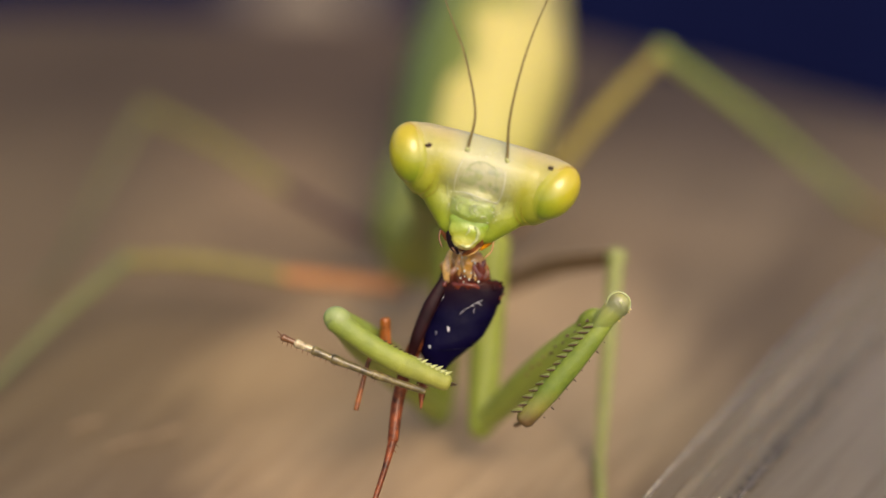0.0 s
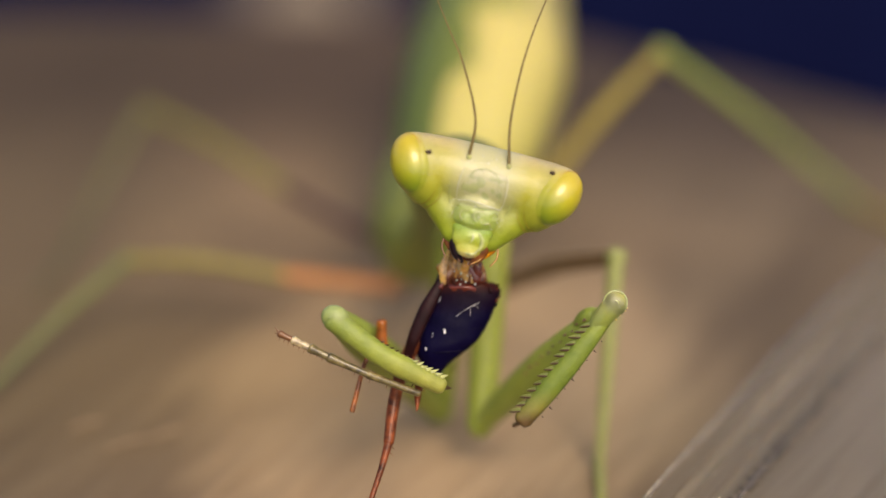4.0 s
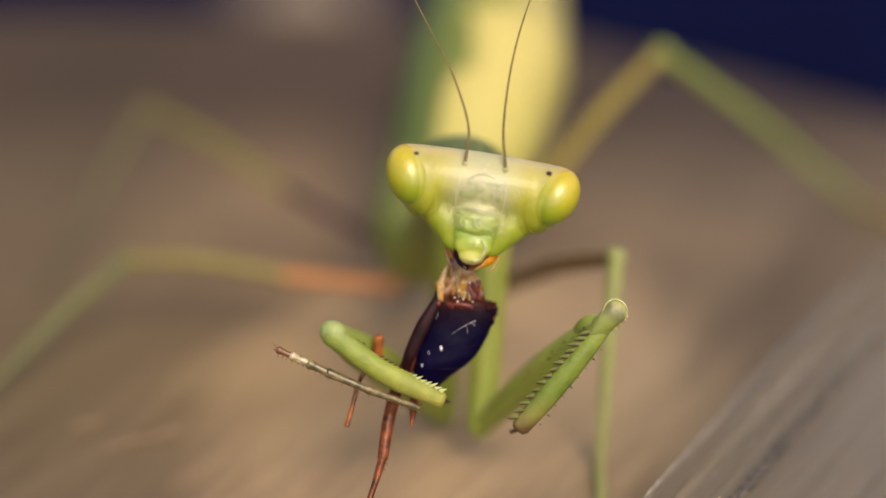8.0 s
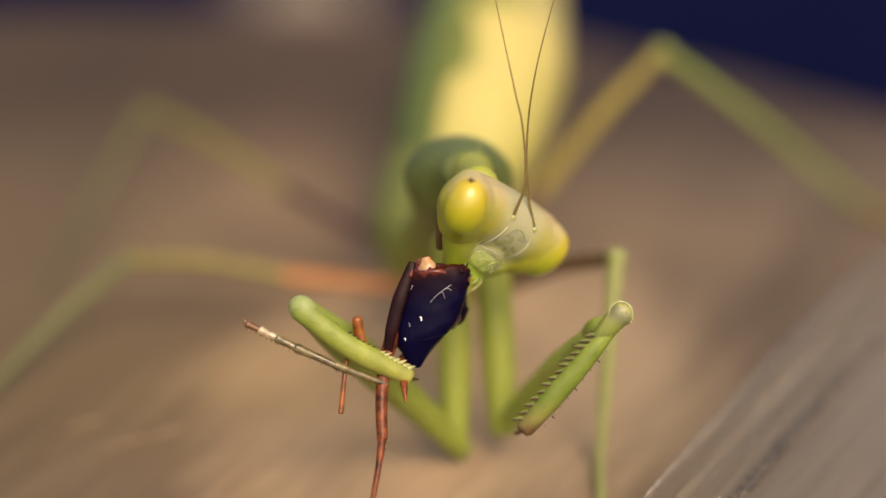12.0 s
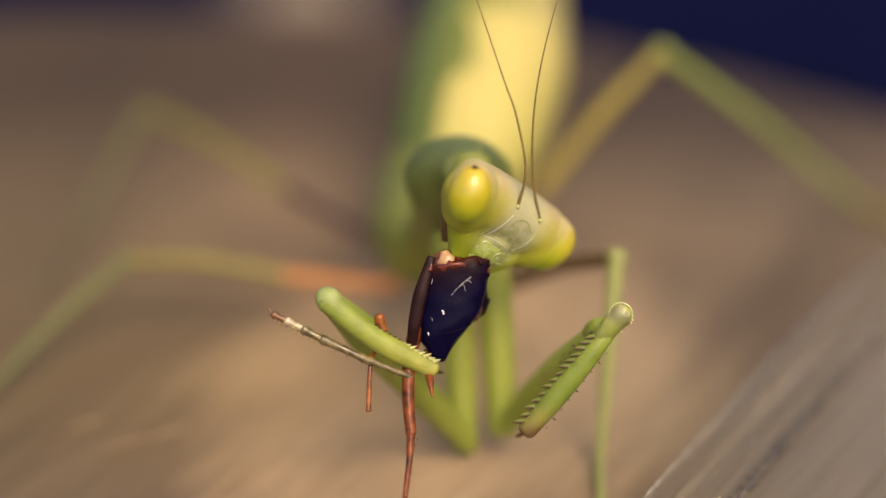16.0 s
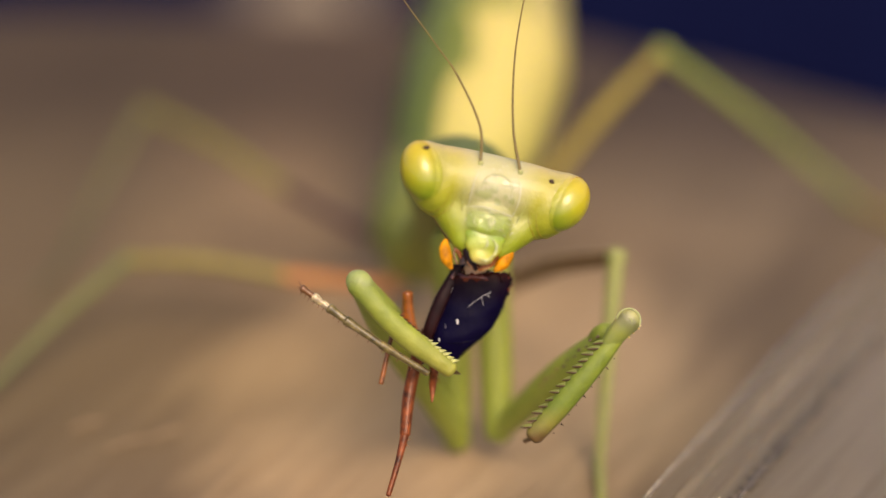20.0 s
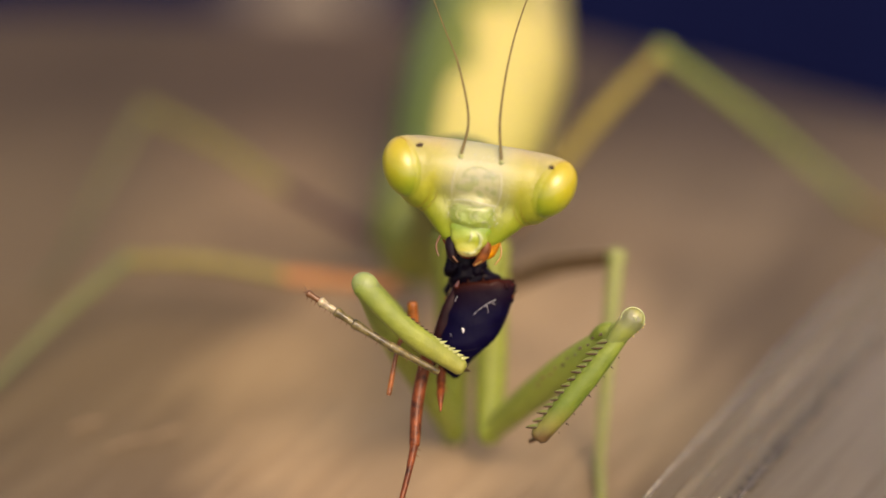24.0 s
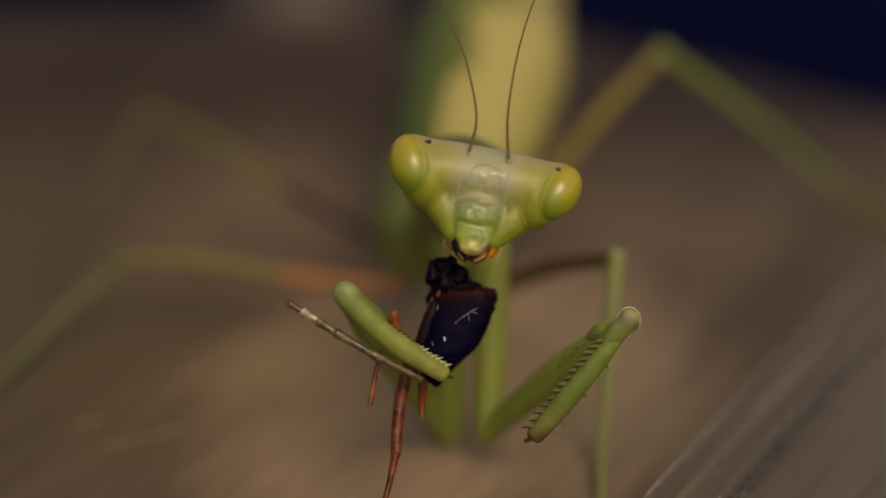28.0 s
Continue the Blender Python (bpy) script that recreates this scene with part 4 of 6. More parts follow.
def prey_insect():
    thing = empty("prey_insect")
    tagged(thing, "half-eaten glossy blue-black insect held by the mantis", "insect")
    rnd = random.Random(4)
    # outline of the shell from its tip to the torn top: height, left edge, right edge
    outline = [(-2.15, -0.62, -0.36), (-1.76, -0.98, -0.05), (-1.13, -1.25, 0.75), (-0.38, -1.12, 1.62), (0.5, -0.85, 2.15), (1.38, -0.5, 2.5), (1.78, -0.36, 2.6), (2.05, -0.3, 2.35)]
    zs, lefts, rights = zip(*outline)
    bm = bmesh.new()
    rings = []
    for i in range(29):
        q = i / 28
        z = -2.15 + 4.2 * q
        x0, x1 = float(np.interp(z, zs, lefts)), float(np.interp(z, zs, rights))
        c, w = (x0 + x1) / 2, (x1 - x0) / 2
        ring = []
        for k in range(28):
            a = 2 * math.pi * k / 28
            ca, sa = math.cos(a), math.sin(a)
            x = c + w * math.copysign(abs(ca) ** 0.8, ca)
            y = 0.85 - math.copysign(abs(sa) ** 0.75, sa) * min(0.8, 0.6 * w + 0.08)
            top = 0.0 if i < 26 else 0.16 * noise.noise(Vector((k * 0.9, 2.0, 0)))
            ring.append(bm.verts.new((x, y, z + top)))
        rings.append(ring)
    for a, b in zip(rings, rings[1:]):
        for k in range(28):
            bm.faces.new((a[k], a[(k + 1) % 28], b[(k + 1) % 28], b[k]))
    bm.faces.new(rings[0])
    bm.faces.new(rings[-1])
    bm.normal_update()
    rough_up(bm, 0.07, 0.55, 3)
    body = part("body", bm, M_SHELL, thing, "glossy blue-black hind body")
    for z0 in (-0.75, 0.2, 1.1):
        x0, x1 = float(np.interp(z0, zs, lefts)), float(np.interp(z0, zs, rights))
        c, w = (x0 + x1) / 2, (x1 - x0) / 2
        arc = [(c + w * 0.97 * math.sin(a), 0.87 - 0.79 * abs(math.cos(a)) ** 0.75 * min(1, w), z0 - 0.2 * math.cos(a)) for a in np.linspace(-1.35, 1.35, 11)]
        part("shell_ridge", tube(arc, [0.03], 6, 3), M_SHELL, body)
    # pale scratches, and specks that paint glints on the shell
    for a, b, w in (((0.95, 0.03, 0.9), (1.6, 0.06, 1.22), 0.008), ((1.15, 0.03, 1.0), (1.2, 0.03, 0.66), 0.006), ((1.3, 0.03, 1.1), (1.55, 0.04, 0.98), 0.006), ((0.0, 0.03, 0.06), (0.03, 0.03, -0.1), 0.04), ((-0.85, 0.12, -0.75), (-0.82, 0.12, -0.85), 0.02), ((-0.55, 0.12, -0.1), (-0.52, 0.12, -0.28), 0.006), ((0.55, 0.03, 0.62), (0.98, 0.03, 0.92), 0.006), ((-0.2, 0.1, 1.3), (-0.1, 0.1, 1.5), 0.007)):
        part("scratch_glint", tube([a, Vector(a).lerp(Vector(b), 0.5) + Vector((0.03, 0, 0.04)), b], [w], 5, 3), M_SCRATCH_GLINT, body)
    bm = tube([(-1.75, 0.55, -1.5), (-1.35, 0.3, -0.3), (-0.75, 0.25, 1.0), (0.05, 0.35, 2.4)], [0.18, 0.28, 0.32, 0.2], 16, 6, 0.45)
    case = part("wing_case", bm, M_WINGCASE, thing, "dark brown wing case")
    bm = tube([(0.95, 0.85, 1.5), (1.0, 0.72, 2.2), (1.0, 0.52, 2.8), (0.85, 0.45, 3.4), (0.8, 0.4, 4.0)], [1.05, 1.03, 0.95, 0.72, 0.5, 0.4], 36, 14, 0.55)
    flesh = part("torn_flesh", rough_up(rough_up(bm, 0.36, 0.6, 1), 0.07, 0.18, 8), M_FLESH, thing, "wet torn reddish-brown flesh")
    for k, (x, z, a) in enumerate(((1.75, 2.3, 0.4), (1.55, 2.75, 0.7), (1.25, 3.1, 0.5), (0.35, 2.9, -0.3))):
        bm2 = tube([(x - 0.4, 0.4, z - 0.2), (x, 0.3, z), (x + 0.3 * a, 0.22, z + 0.25)], [0.3, 0.24, 0.05], 10, 4, 0.35)
        part("flesh_shred", rough_up(bm2, 0.15, 0.2, k), M_FLESH if k != 1 else M_FLESH_DARK, flesh)
    for k in range(8):
        x = 0.15 + 0.22 * k + rnd.uniform(-0.08, 0.08)
        top = 0.5 + 0.1 * k + rnd.uniform(-0.2, 0.2)
        pts = [(x, 0.4, 1.9), (x + rnd.uniform(-0.15, 0.1), rnd.uniform(0.1, 0.3), 2.4), ((x + top) / 2 + rnd.uniform(-0.2, 0.2), rnd.uniform(0.0, 0.2), 2.9), (top, 0.15, 3.3 + rnd.uniform(-0.3, 0.5))]
        if x > 1.3:
            pts = pts[:3]
        mat = rnd.choice((M_STRAND, M_FLESH, M_AMBER_FLESH)) if k < 6 else M_FLESH_DARK
        part("flesh_strand", rough_up(rough_up(tube(pts, [0.16, rnd.uniform(0.18, 0.3), rnd.uniform(0.14, 0.22), 0.06], 14, 10, 0.6), 0.22, 0.3, k), 0.07, 0.1, k), mat, flesh, "wet amber strand of flesh")
    bm = tube([(0.8, 0.4, 2.6), (1.0, 0.2, 3.2), (1.15, 0.05, 3.75), (1.15, 0.05, 4.1)], [0.5, 0.52, 0.42, 0.2], 18, 8, 0.6)
    knob = part("flesh_knob", rough_up(bm, 0.12, 0.35, 9), M_KNOB, thing, "pale pinkish-beige lump of flesh")
    # glints on the wet flesh, added as small pale beads
    for k in range(14):
        q = rnd.random()
        c = Vector((0.95 - 0.2 * q + rnd.uniform(-0.75, 0.75) * (1 - 0.55 * q), -0.02 - 0.1 * rnd.random(), 2.0 + 1.5 * q))
        part("wet_glint", blob(c, (rnd.uniform(0.02, 0.05), 0.03, rnd.uniform(0.03, 0.07)), (0, rnd.uniform(-30, 30), 0), u=8, v=6), M_GLINT, flesh)
    bm = tube([(0.95, 1.05, 1.5), (0.8, 0.85, 2.3), (0.6, 0.55, 3.2)], [1.2, 1.25, 1.0, 0.7], 28, 12, 0.55)
    blob((0.15, 0.5, 2.9), (0.4, 0.35, 0.6), (0, -10, 0), bm)
    blob((1.2, 0.5, 2.7), (0.35, 0.3, 0.45), (0, 20, 0), bm)
    bm.normal_update()
    strand = part("chewed_strand", rough_up(rough_up(bm, 0.3, 0.6, 5), 0.08, 0.2, 3), M_GORE, thing, "black chewed strand pulled to the mouth")
    bm = blob((0.98, 0.7, 1.86), (1.25, 0.7, 0.4), (0, 6, 0), u=32, v=20)
    torn = part("torn_rim", rough_up(bm, 0.2, 0.3, 7), M_FLESH_DARK, thing, "dark red torn edge")
    for k in range(9):
        a = Vector((-0.1 + 0.28 * k, 0.25 + 0.15 * (k % 2), 1.95 - 0.03 * k))
        part("shell_shred", cone(a, a + Vector((rnd.uniform(-0.15, 0.2), -0.08, 0.2 + rnd.random() * 0.3)), 0.13), M_SHELL if k % 3 else M_FLESH_DARK, thing)
    for k in range(12):
        q = k / 11
        a = Vector((2.42 - 0.1 * q + rnd.uniform(-0.05, 0.05), 0.45 + 0.3 * (k % 2), 1.95 - 0.95 * q))
        part("shell_tooth", cone(a, a + Vector((0.06 + rnd.random() * 0.08, -0.1, 0.1)), 0.07), (M_SHELL, M_SHELL, M_FLESH_DARK)[k % 3], thing)
    part("side_stub", cone((2.25, 0.6, 1.3), (2.62, 0.4, 1.5), 0.16), M_UMBER, thing)
    legs = [("leg", [(-2.6, 1.0, -1.3), (-2.8, 0.95, -0.4), (-2.78, 0.8, 0.42)], [0.2, 0.26, 0.24], [(-2.95, 0.9, -0.5), (-3.3, 0.4, -1.0), (-3.6, 0.0, -1.5), (-4.15, -0.2, -3.45)], [0.17, 0.12, 0.1, 0.12]),
            ("leg", [(-1.3, 0.8, -0.5), (-1.85, 0.6, -1.6), (-2.3, 0.1, -3.2), (-2.55, -0.4, -4.85)], [0.36, 0.3, 0.28, 0.24], [(-2.55, -0.4, -4.85), (-2.9, -0.9, -6.0), (-3.4, -1.4, -7.4)], [0.2, 0.14, 0.12]),
            ("leg", [(-1.05, 1.0, -1.6), (-1.15, 0.6, -2.3)], [0.2, 0.22], [(-1.15, 0.6, -2.3), (-1.22, 0.0, -2.9), (-1.28, -0.3, -3.5)], [0.2, 0.16, 0.04])]
    made = []
    for name, up, ru, low, rl in legs:
        mat = M_PREYLEG_RED if made else M_PREYLEG
        leg = part(name, rough_up(tube(up, ru, 14, 9), 0.09, 0.3, 2), mat, thing, "shiny dark red-brown leg" if made else "shiny amber-brown leg")
        made.append(leg)
        part("shin", rough_up(tube(low, rl, 12, 12), 0.11, 0.2, 4), mat, leg)
        for k in range(4):
            p = Vector(low[0]).lerp(Vector(low[-1]), 0.02 + 0.05 * k)
            part("leg_spur", cone(p, p + Vector(((-1) ** k * 0.28, -0.1, -0.3)), 0.05), M_PREYLEG, leg)
    return thing, flesh, strand, made[0], case, torn, knob


prey, FLESH, STRAND, PINNED_LEG, WING_CASE, TORN_RIM, KNOB = prey_insect()

# ---- motion, millimetres and degrees: seconds, place, turn ----
HEAD_ROWS = [
    (0, 1.80, 0.39, 16.88, -18.1, 13.0, -8.6), (0.5, 1.59, 0.35, 16.78, -22.1, 11.1, -8.4), (1, 1.76, 0.29, 16.66, -19.7, 12.0, -7.9),
    (1.5, 1.73, 0.25, 16.57, -20.9, 12.3, -8.3), (2, 1.81, 0.23, 16.52, -21.2, 12.1, -8.4), (2.5, 1.83, 0.29, 16.65, -19.8, 11.4, -7.5),
    (3, 1.88, 0.33, 16.75, -19.4, 9.6, -6.0), (3.5, 1.91, 0.30, 16.68, -20.6, 11.7, -6.9), (5.5, 1.55, 0.05, 16.15, -21.6, 10.4, -5.4),
    (6, 1.65, 0.03, 16.09, -21.6, 9.7, -4.7), (6.5, 1.69, 0.01, 16.04, -22.5, 9.9, -5.1), (7, 1.80, 0.20, 16.47, -24.1, 7.8, -4.0),
    (7.5, 1.85, 0.15, 16.34, -23.3, 8.7, -4.5), (8, 1.72, 0.12, 16.29, -23.0, 8.0, -3.9), (8.5, 1.85, 0.15, 16.35, -23.5, 7.9, -4.1),
    (9, 1.65, 0.02, 16.08, -24.8, 8.2, -5.0), (9.5, 1.52, 0.14, 16.32, -27.4, 10.2, -5.6), (10, 1.48, -0.01, 16.01, -27.6, 9.2, -5.2),
    (10.5, 1.55, -0.20, 15.60, -23.0, 8.5, -5.7), (11, 1.69, 0.16, 16.37, -22.1, 8.2, -4.3), (11.5, 1.84, 0.25, 16.57, -25.0, 9.0, -4.8),
    (11.6, 1.84, 0.25, 16.57, -25.0, 9.0, -4.8), (12, 2.49, 0.83, 14.29, 24.7, 36.5, 46.5), (12.5, 2.75, 0.90, 14.46, 24.7, 36.5, 46.5),
    (14.5, 2.63, 0.91, 14.46, 26.9, 36.6, 48.0), (15, 2.85, 0.94, 14.53, 24.7, 36.5, 46.5), (15.5, 2.96, 0.97, 14.61, 23.5, 39.1, 44.6),
    (16, 2.73, 0.99, 14.62, 20.9, 38.4, 43.1), (16.5, 2.84, 0.97, 14.57, 19.4, 34.7, 43.3), (17, 3.10, 0.96, 14.56, 21.5, 37.9, 43.3),
    (17.3, 3.10, 0.96, 14.56, 21.5, 37.9, 43.3), (17.85, 1.93, -0.10, 15.82, -24.3, 16.6, 0.4), (18, 1.93, -0.10, 15.82, -24.3, 16.6, 0.4),
    (18.5, 1.99, -0.22, 15.55, -26.8, 16.4, 0.4), (19, 2.13, -0.17, 15.66, -25.8, 16.8, 0.7), (19.5, 1.95, -0.05, 15.93, -23.9, 17.3, 2.8),
    (20, 2.15, 0.08, 16.20, -27.2, 15.1, 3.0), (20.5, 2.40, 0.14, 16.34, -26.5, 18.2, 4.0), (21, 2.14, 0.12, 16.29, -32.4, 20.1, 3.5),
    (21.5, 2.63, 0.22, 16.51, -32.0, 24.3, 3.8), (23.5, 1.52, 0.08, 16.68, -20.8, 6.5, -6.5), (24, 1.60, 0.12, 16.74, -18.6, 6.7, -6.2),
    (24.5, 1.56, 0.06, 16.85, -11.5, 3.0, -3.8), (25, 1.23, 0.06, 16.78, -5.1, 2.1, -2.0), (25.5, 1.60, -0.12, 16.56, -9.6, 2.9, -2.9),
    (26, 1.60, -0.07, 16.75, -1.9, 3.0, -5.9), (26.5, 1.66, -0.17, 16.58, -8.6, 3.9, -2.4), (27, 1.65, -0.19, 16.49, -7.4, 5.1, -3.9),
    (27.5, 1.80, 0.23, 16.53, -24.1, 9.6, -2.3), (28, 1.79, 0.22, 16.51, -31.1, 10.6, -3.7)]
RIGHT_TIBIA_ROWS = [
    (0, 7.53, -1.73, 11.13, -25.0, -0.2, 0.1), (0.5, 7.33, -1.69, 11.22, -25.0, -0.5, 0.2), (1, 7.48, -1.78, 11.02, -25.0, 0.1, -0.0),
    (1.5, 7.40, -1.76, 11.07, -25.0, -0.2, 0.1), (2, 7.45, -1.76, 11.07, -25.0, -0.3, 0.2), (2.5, 7.38, -1.76, 11.07, -25.0, -0.0, 0.0),
    (3, 7.38, -1.72, 11.16, -25.0, -0.0, 0.0), (3.5, 7.40, -1.70, 11.20, -25.0, -0.9, 0.4), (5.5, 7.33, -1.81, 10.98, -25.0, -0.4, 0.2),
    (6, 7.40, -1.83, 10.93, -25.0, 0.1, -0.0), (6.5, 7.45, -1.86, 10.86, -25.0, 0.1, -0.1), (7, 7.38, -1.87, 10.84, -25.0, 0.2, -0.1),
    (7.5, 7.48, -1.87, 10.84, -25.0, 0.2, -0.1), (8, 7.38, -1.87, 10.84, -25.0, -0.0, 0.0), (8.5, 7.53, -1.86, 10.86, -25.0, 0.5, -0.2),
    (9, 7.38, -1.87, 10.84, -25.0, 0.2, -0.1), (9.5, 7.25, -1.69, 11.22, -25.0, -0.2, 0.1), (10, 7.28, -1.77, 11.04, -25.0, 0.4, -0.2),
    (10.5, 7.28, -2.02, 10.52, -25.0, 0.4, -0.2), (11, 7.38, -1.89, 10.79, -25.0, 0.5, -0.2), (11.5, 7.53, -1.89, 10.79, -25.0, 0.2, -0.1),
    (11.6, 7.53, -1.89, 10.79, -25.0, 0.2, -0.1), (12, 7.62, -1.91, 10.75, -25.0, 0.4, -0.2), (12.5, 7.87, -1.92, 10.73, -25.0, 0.4, -0.2),
    (14.5, 7.45, -1.90, 10.77, -25.0, -0.2, 0.1), (15, 7.62, -1.90, 10.77, -25.0, -0.2, 0.1), (15.5, 7.85, -1.99, 10.59, -25.0, -0.7, 0.3),
    (16, 7.62, -1.93, 10.70, -25.0, -0.3, 0.1), (16.5, 7.70, -1.96, 10.64, -25.0, -0.2, 0.1), (17, 8.02, -2.05, 10.46, -25.0, -0.0, 0.0),
    (17.3, 8.02, -2.05, 10.46, -25.0, -0.0, 0.0), (17.85, 7.87, -2.04, 10.48, -25.0, 0.1, -0.0), (18, 7.87, -2.04, 10.48, -25.0, 0.1, -0.0),
    (18.5, 8.00, -2.10, 10.34, -25.0, 0.2, -0.1), (19, 8.07, -2.12, 10.30, -25.0, 0.8, -0.4), (19.5, 7.77, -2.07, 10.41, -25.0, -0.0, 0.0),
    (20, 7.97, -2.04, 10.48, -25.0, -0.0, 0.0), (20.5, 8.00, -2.06, 10.43, -25.0, 0.7, -0.3), (21, 7.72, -1.97, 10.61, -25.0, -0.4, 0.2),
    (21.5, 7.97, -1.95, 10.66, -25.0, -0.2, 0.1), (23.5, 7.95, -2.07, 10.41, -25.0, -0.8, 0.4), (24, 8.15, -2.02, 10.52, -25.0, -0.6, 0.3),
    (24.5, 8.15, -2.04, 10.48, -25.0, -0.5, 0.3), (25, 7.82, -2.02, 10.52, -25.0, -0.0, 0.0), (25.5, 8.17, -2.07, 10.41, -25.0, -0.5, 0.2),
    (26, 8.02, -2.01, 10.55, -25.0, -0.2, 0.1), (26.5, 8.15, -1.95, 10.66, -25.0, -0.5, 0.2), (27, 8.10, -2.04, 10.48, -25.0, -0.2, 0.1),
    (27.5, 8.10, -2.02, 10.52, -25.0, -0.5, 0.3), (28, 7.97, -2.02, 10.52, -25.0, -0.4, 0.2)]
LEFT_TIBIA_ROWS = [
    (0, -4.64, -2.37, 10.95, -25.0, -1.5, 0.7), (0.5, -4.79, -2.39, 10.91, -25.0, -0.2, 0.1), (1, -4.74, -2.64, 10.37, -25.0, -0.8, 0.4),
    (1.5, -4.81, -2.69, 10.26, -25.0, -0.7, 0.3), (2, -4.79, -2.72, 10.19, -25.0, -0.8, 0.4), (2.5, -4.81, -2.59, 10.48, -25.0, 0.1, -0.1),
    (3, -4.88, -2.42, 10.84, -25.0, -0.0, 0.0), (3.5, -4.74, -2.32, 11.06, -25.0, 0.7, -0.3), (5.5, -4.74, -2.52, 10.64, -25.0, 0.4, -0.2),
    (6, -4.71, -2.53, 10.61, -25.0, -0.1, 0.1), (6.5, -4.66, -2.63, 10.39, -25.0, -0.1, 0.1), (7, -4.86, -2.56, 10.55, -25.0, 0.1, -0.1),
    (7.5, -4.71, -2.63, 10.39, -25.0, 0.1, -0.0), (8, -4.81, -2.63, 10.39, -25.0, -0.0, 0.0), (8.5, -4.66, -2.42, 10.84, -25.0, 0.9, -0.4),
    (9, -4.71, -2.31, 11.09, -25.0, 1.1, -0.5), (9.5, -4.66, -1.98, 11.78, -25.0, 2.5, -1.2), (10, -4.59, -2.03, 11.67, -25.0, 2.4, -1.1),
    (10.5, -4.71, -2.42, 10.84, -25.0, 1.9, -0.9), (11, -4.81, -2.36, 10.97, -25.0, 1.8, -0.8), (11.5, -4.74, -2.25, 11.20, -25.0, 1.6, -0.7),
    (11.6, -4.74, -2.25, 11.20, -25.0, 1.6, -0.7), (12, -6.17, -2.17, 11.38, -25.0, 0.9, -0.4), (12.5, -5.93, -2.13, 11.47, -25.0, 0.9, -0.4),
    (14.5, -5.68, -2.08, 11.58, -25.0, 1.0, -0.4), (15, -5.31, -2.10, 11.54, -25.0, 0.7, -0.3), (15.5, -5.28, -2.46, 10.75, -25.0, -1.3, 0.6),
    (16, -5.01, -2.01, 11.72, -25.0, 1.8, -0.8), (16.5, -5.01, -2.00, 11.74, -25.0, 2.2, -1.0), (17, -4.88, -2.21, 11.29, -25.0, 0.9, -0.4),
    (17.3, -4.88, -2.21, 11.29, -25.0, 0.9, -0.4), (17.85, -3.92, -1.89, 11.99, -25.3, 8.0, -3.8), (18, -3.92, -1.89, 11.99, -25.3, 8.0, -3.8),
    (18.5, -3.82, -1.94, 11.87, -25.2, 7.2, -3.4), (19, -3.82, -1.95, 11.85, -25.2, 7.6, -3.6), (19.5, -3.94, -1.88, 12.01, -25.2, 7.3, -3.4),
    (20, -3.67, -1.70, 12.39, -25.4, 10.4, -4.9), (20.5, -3.92, -1.82, 12.12, -25.4, 9.8, -4.6), (21, -3.74, -1.53, 12.75, -25.5, 11.1, -5.2),
    (21.5, -3.67, -1.58, 12.64, -25.4, 10.1, -4.8), (23.5, -3.60, -1.82, 12.12, -25.2, 7.6, -3.6), (24, -3.42, -1.74, 12.30, -25.3, 7.8, -3.7),
    (24.5, -3.45, -1.65, 12.50, -25.3, 8.7, -4.1), (25, -3.67, -1.70, 12.39, -25.3, 8.2, -3.8), (25.5, -3.60, -1.89, 11.99, -25.2, 7.2, -3.4),
    (26, -3.74, -1.67, 12.46, -25.3, 8.1, -3.8), (26.5, -3.79, -1.67, 12.46, -25.2, 7.6, -3.6), (27, -3.94, -1.88, 12.01, -25.2, 6.2, -2.9),
    (27.5, -4.21, -1.94, 11.87, -25.2, 6.3, -2.9), (28, -4.24, -1.91, 11.94, -25.2, 6.7, -3.1)]
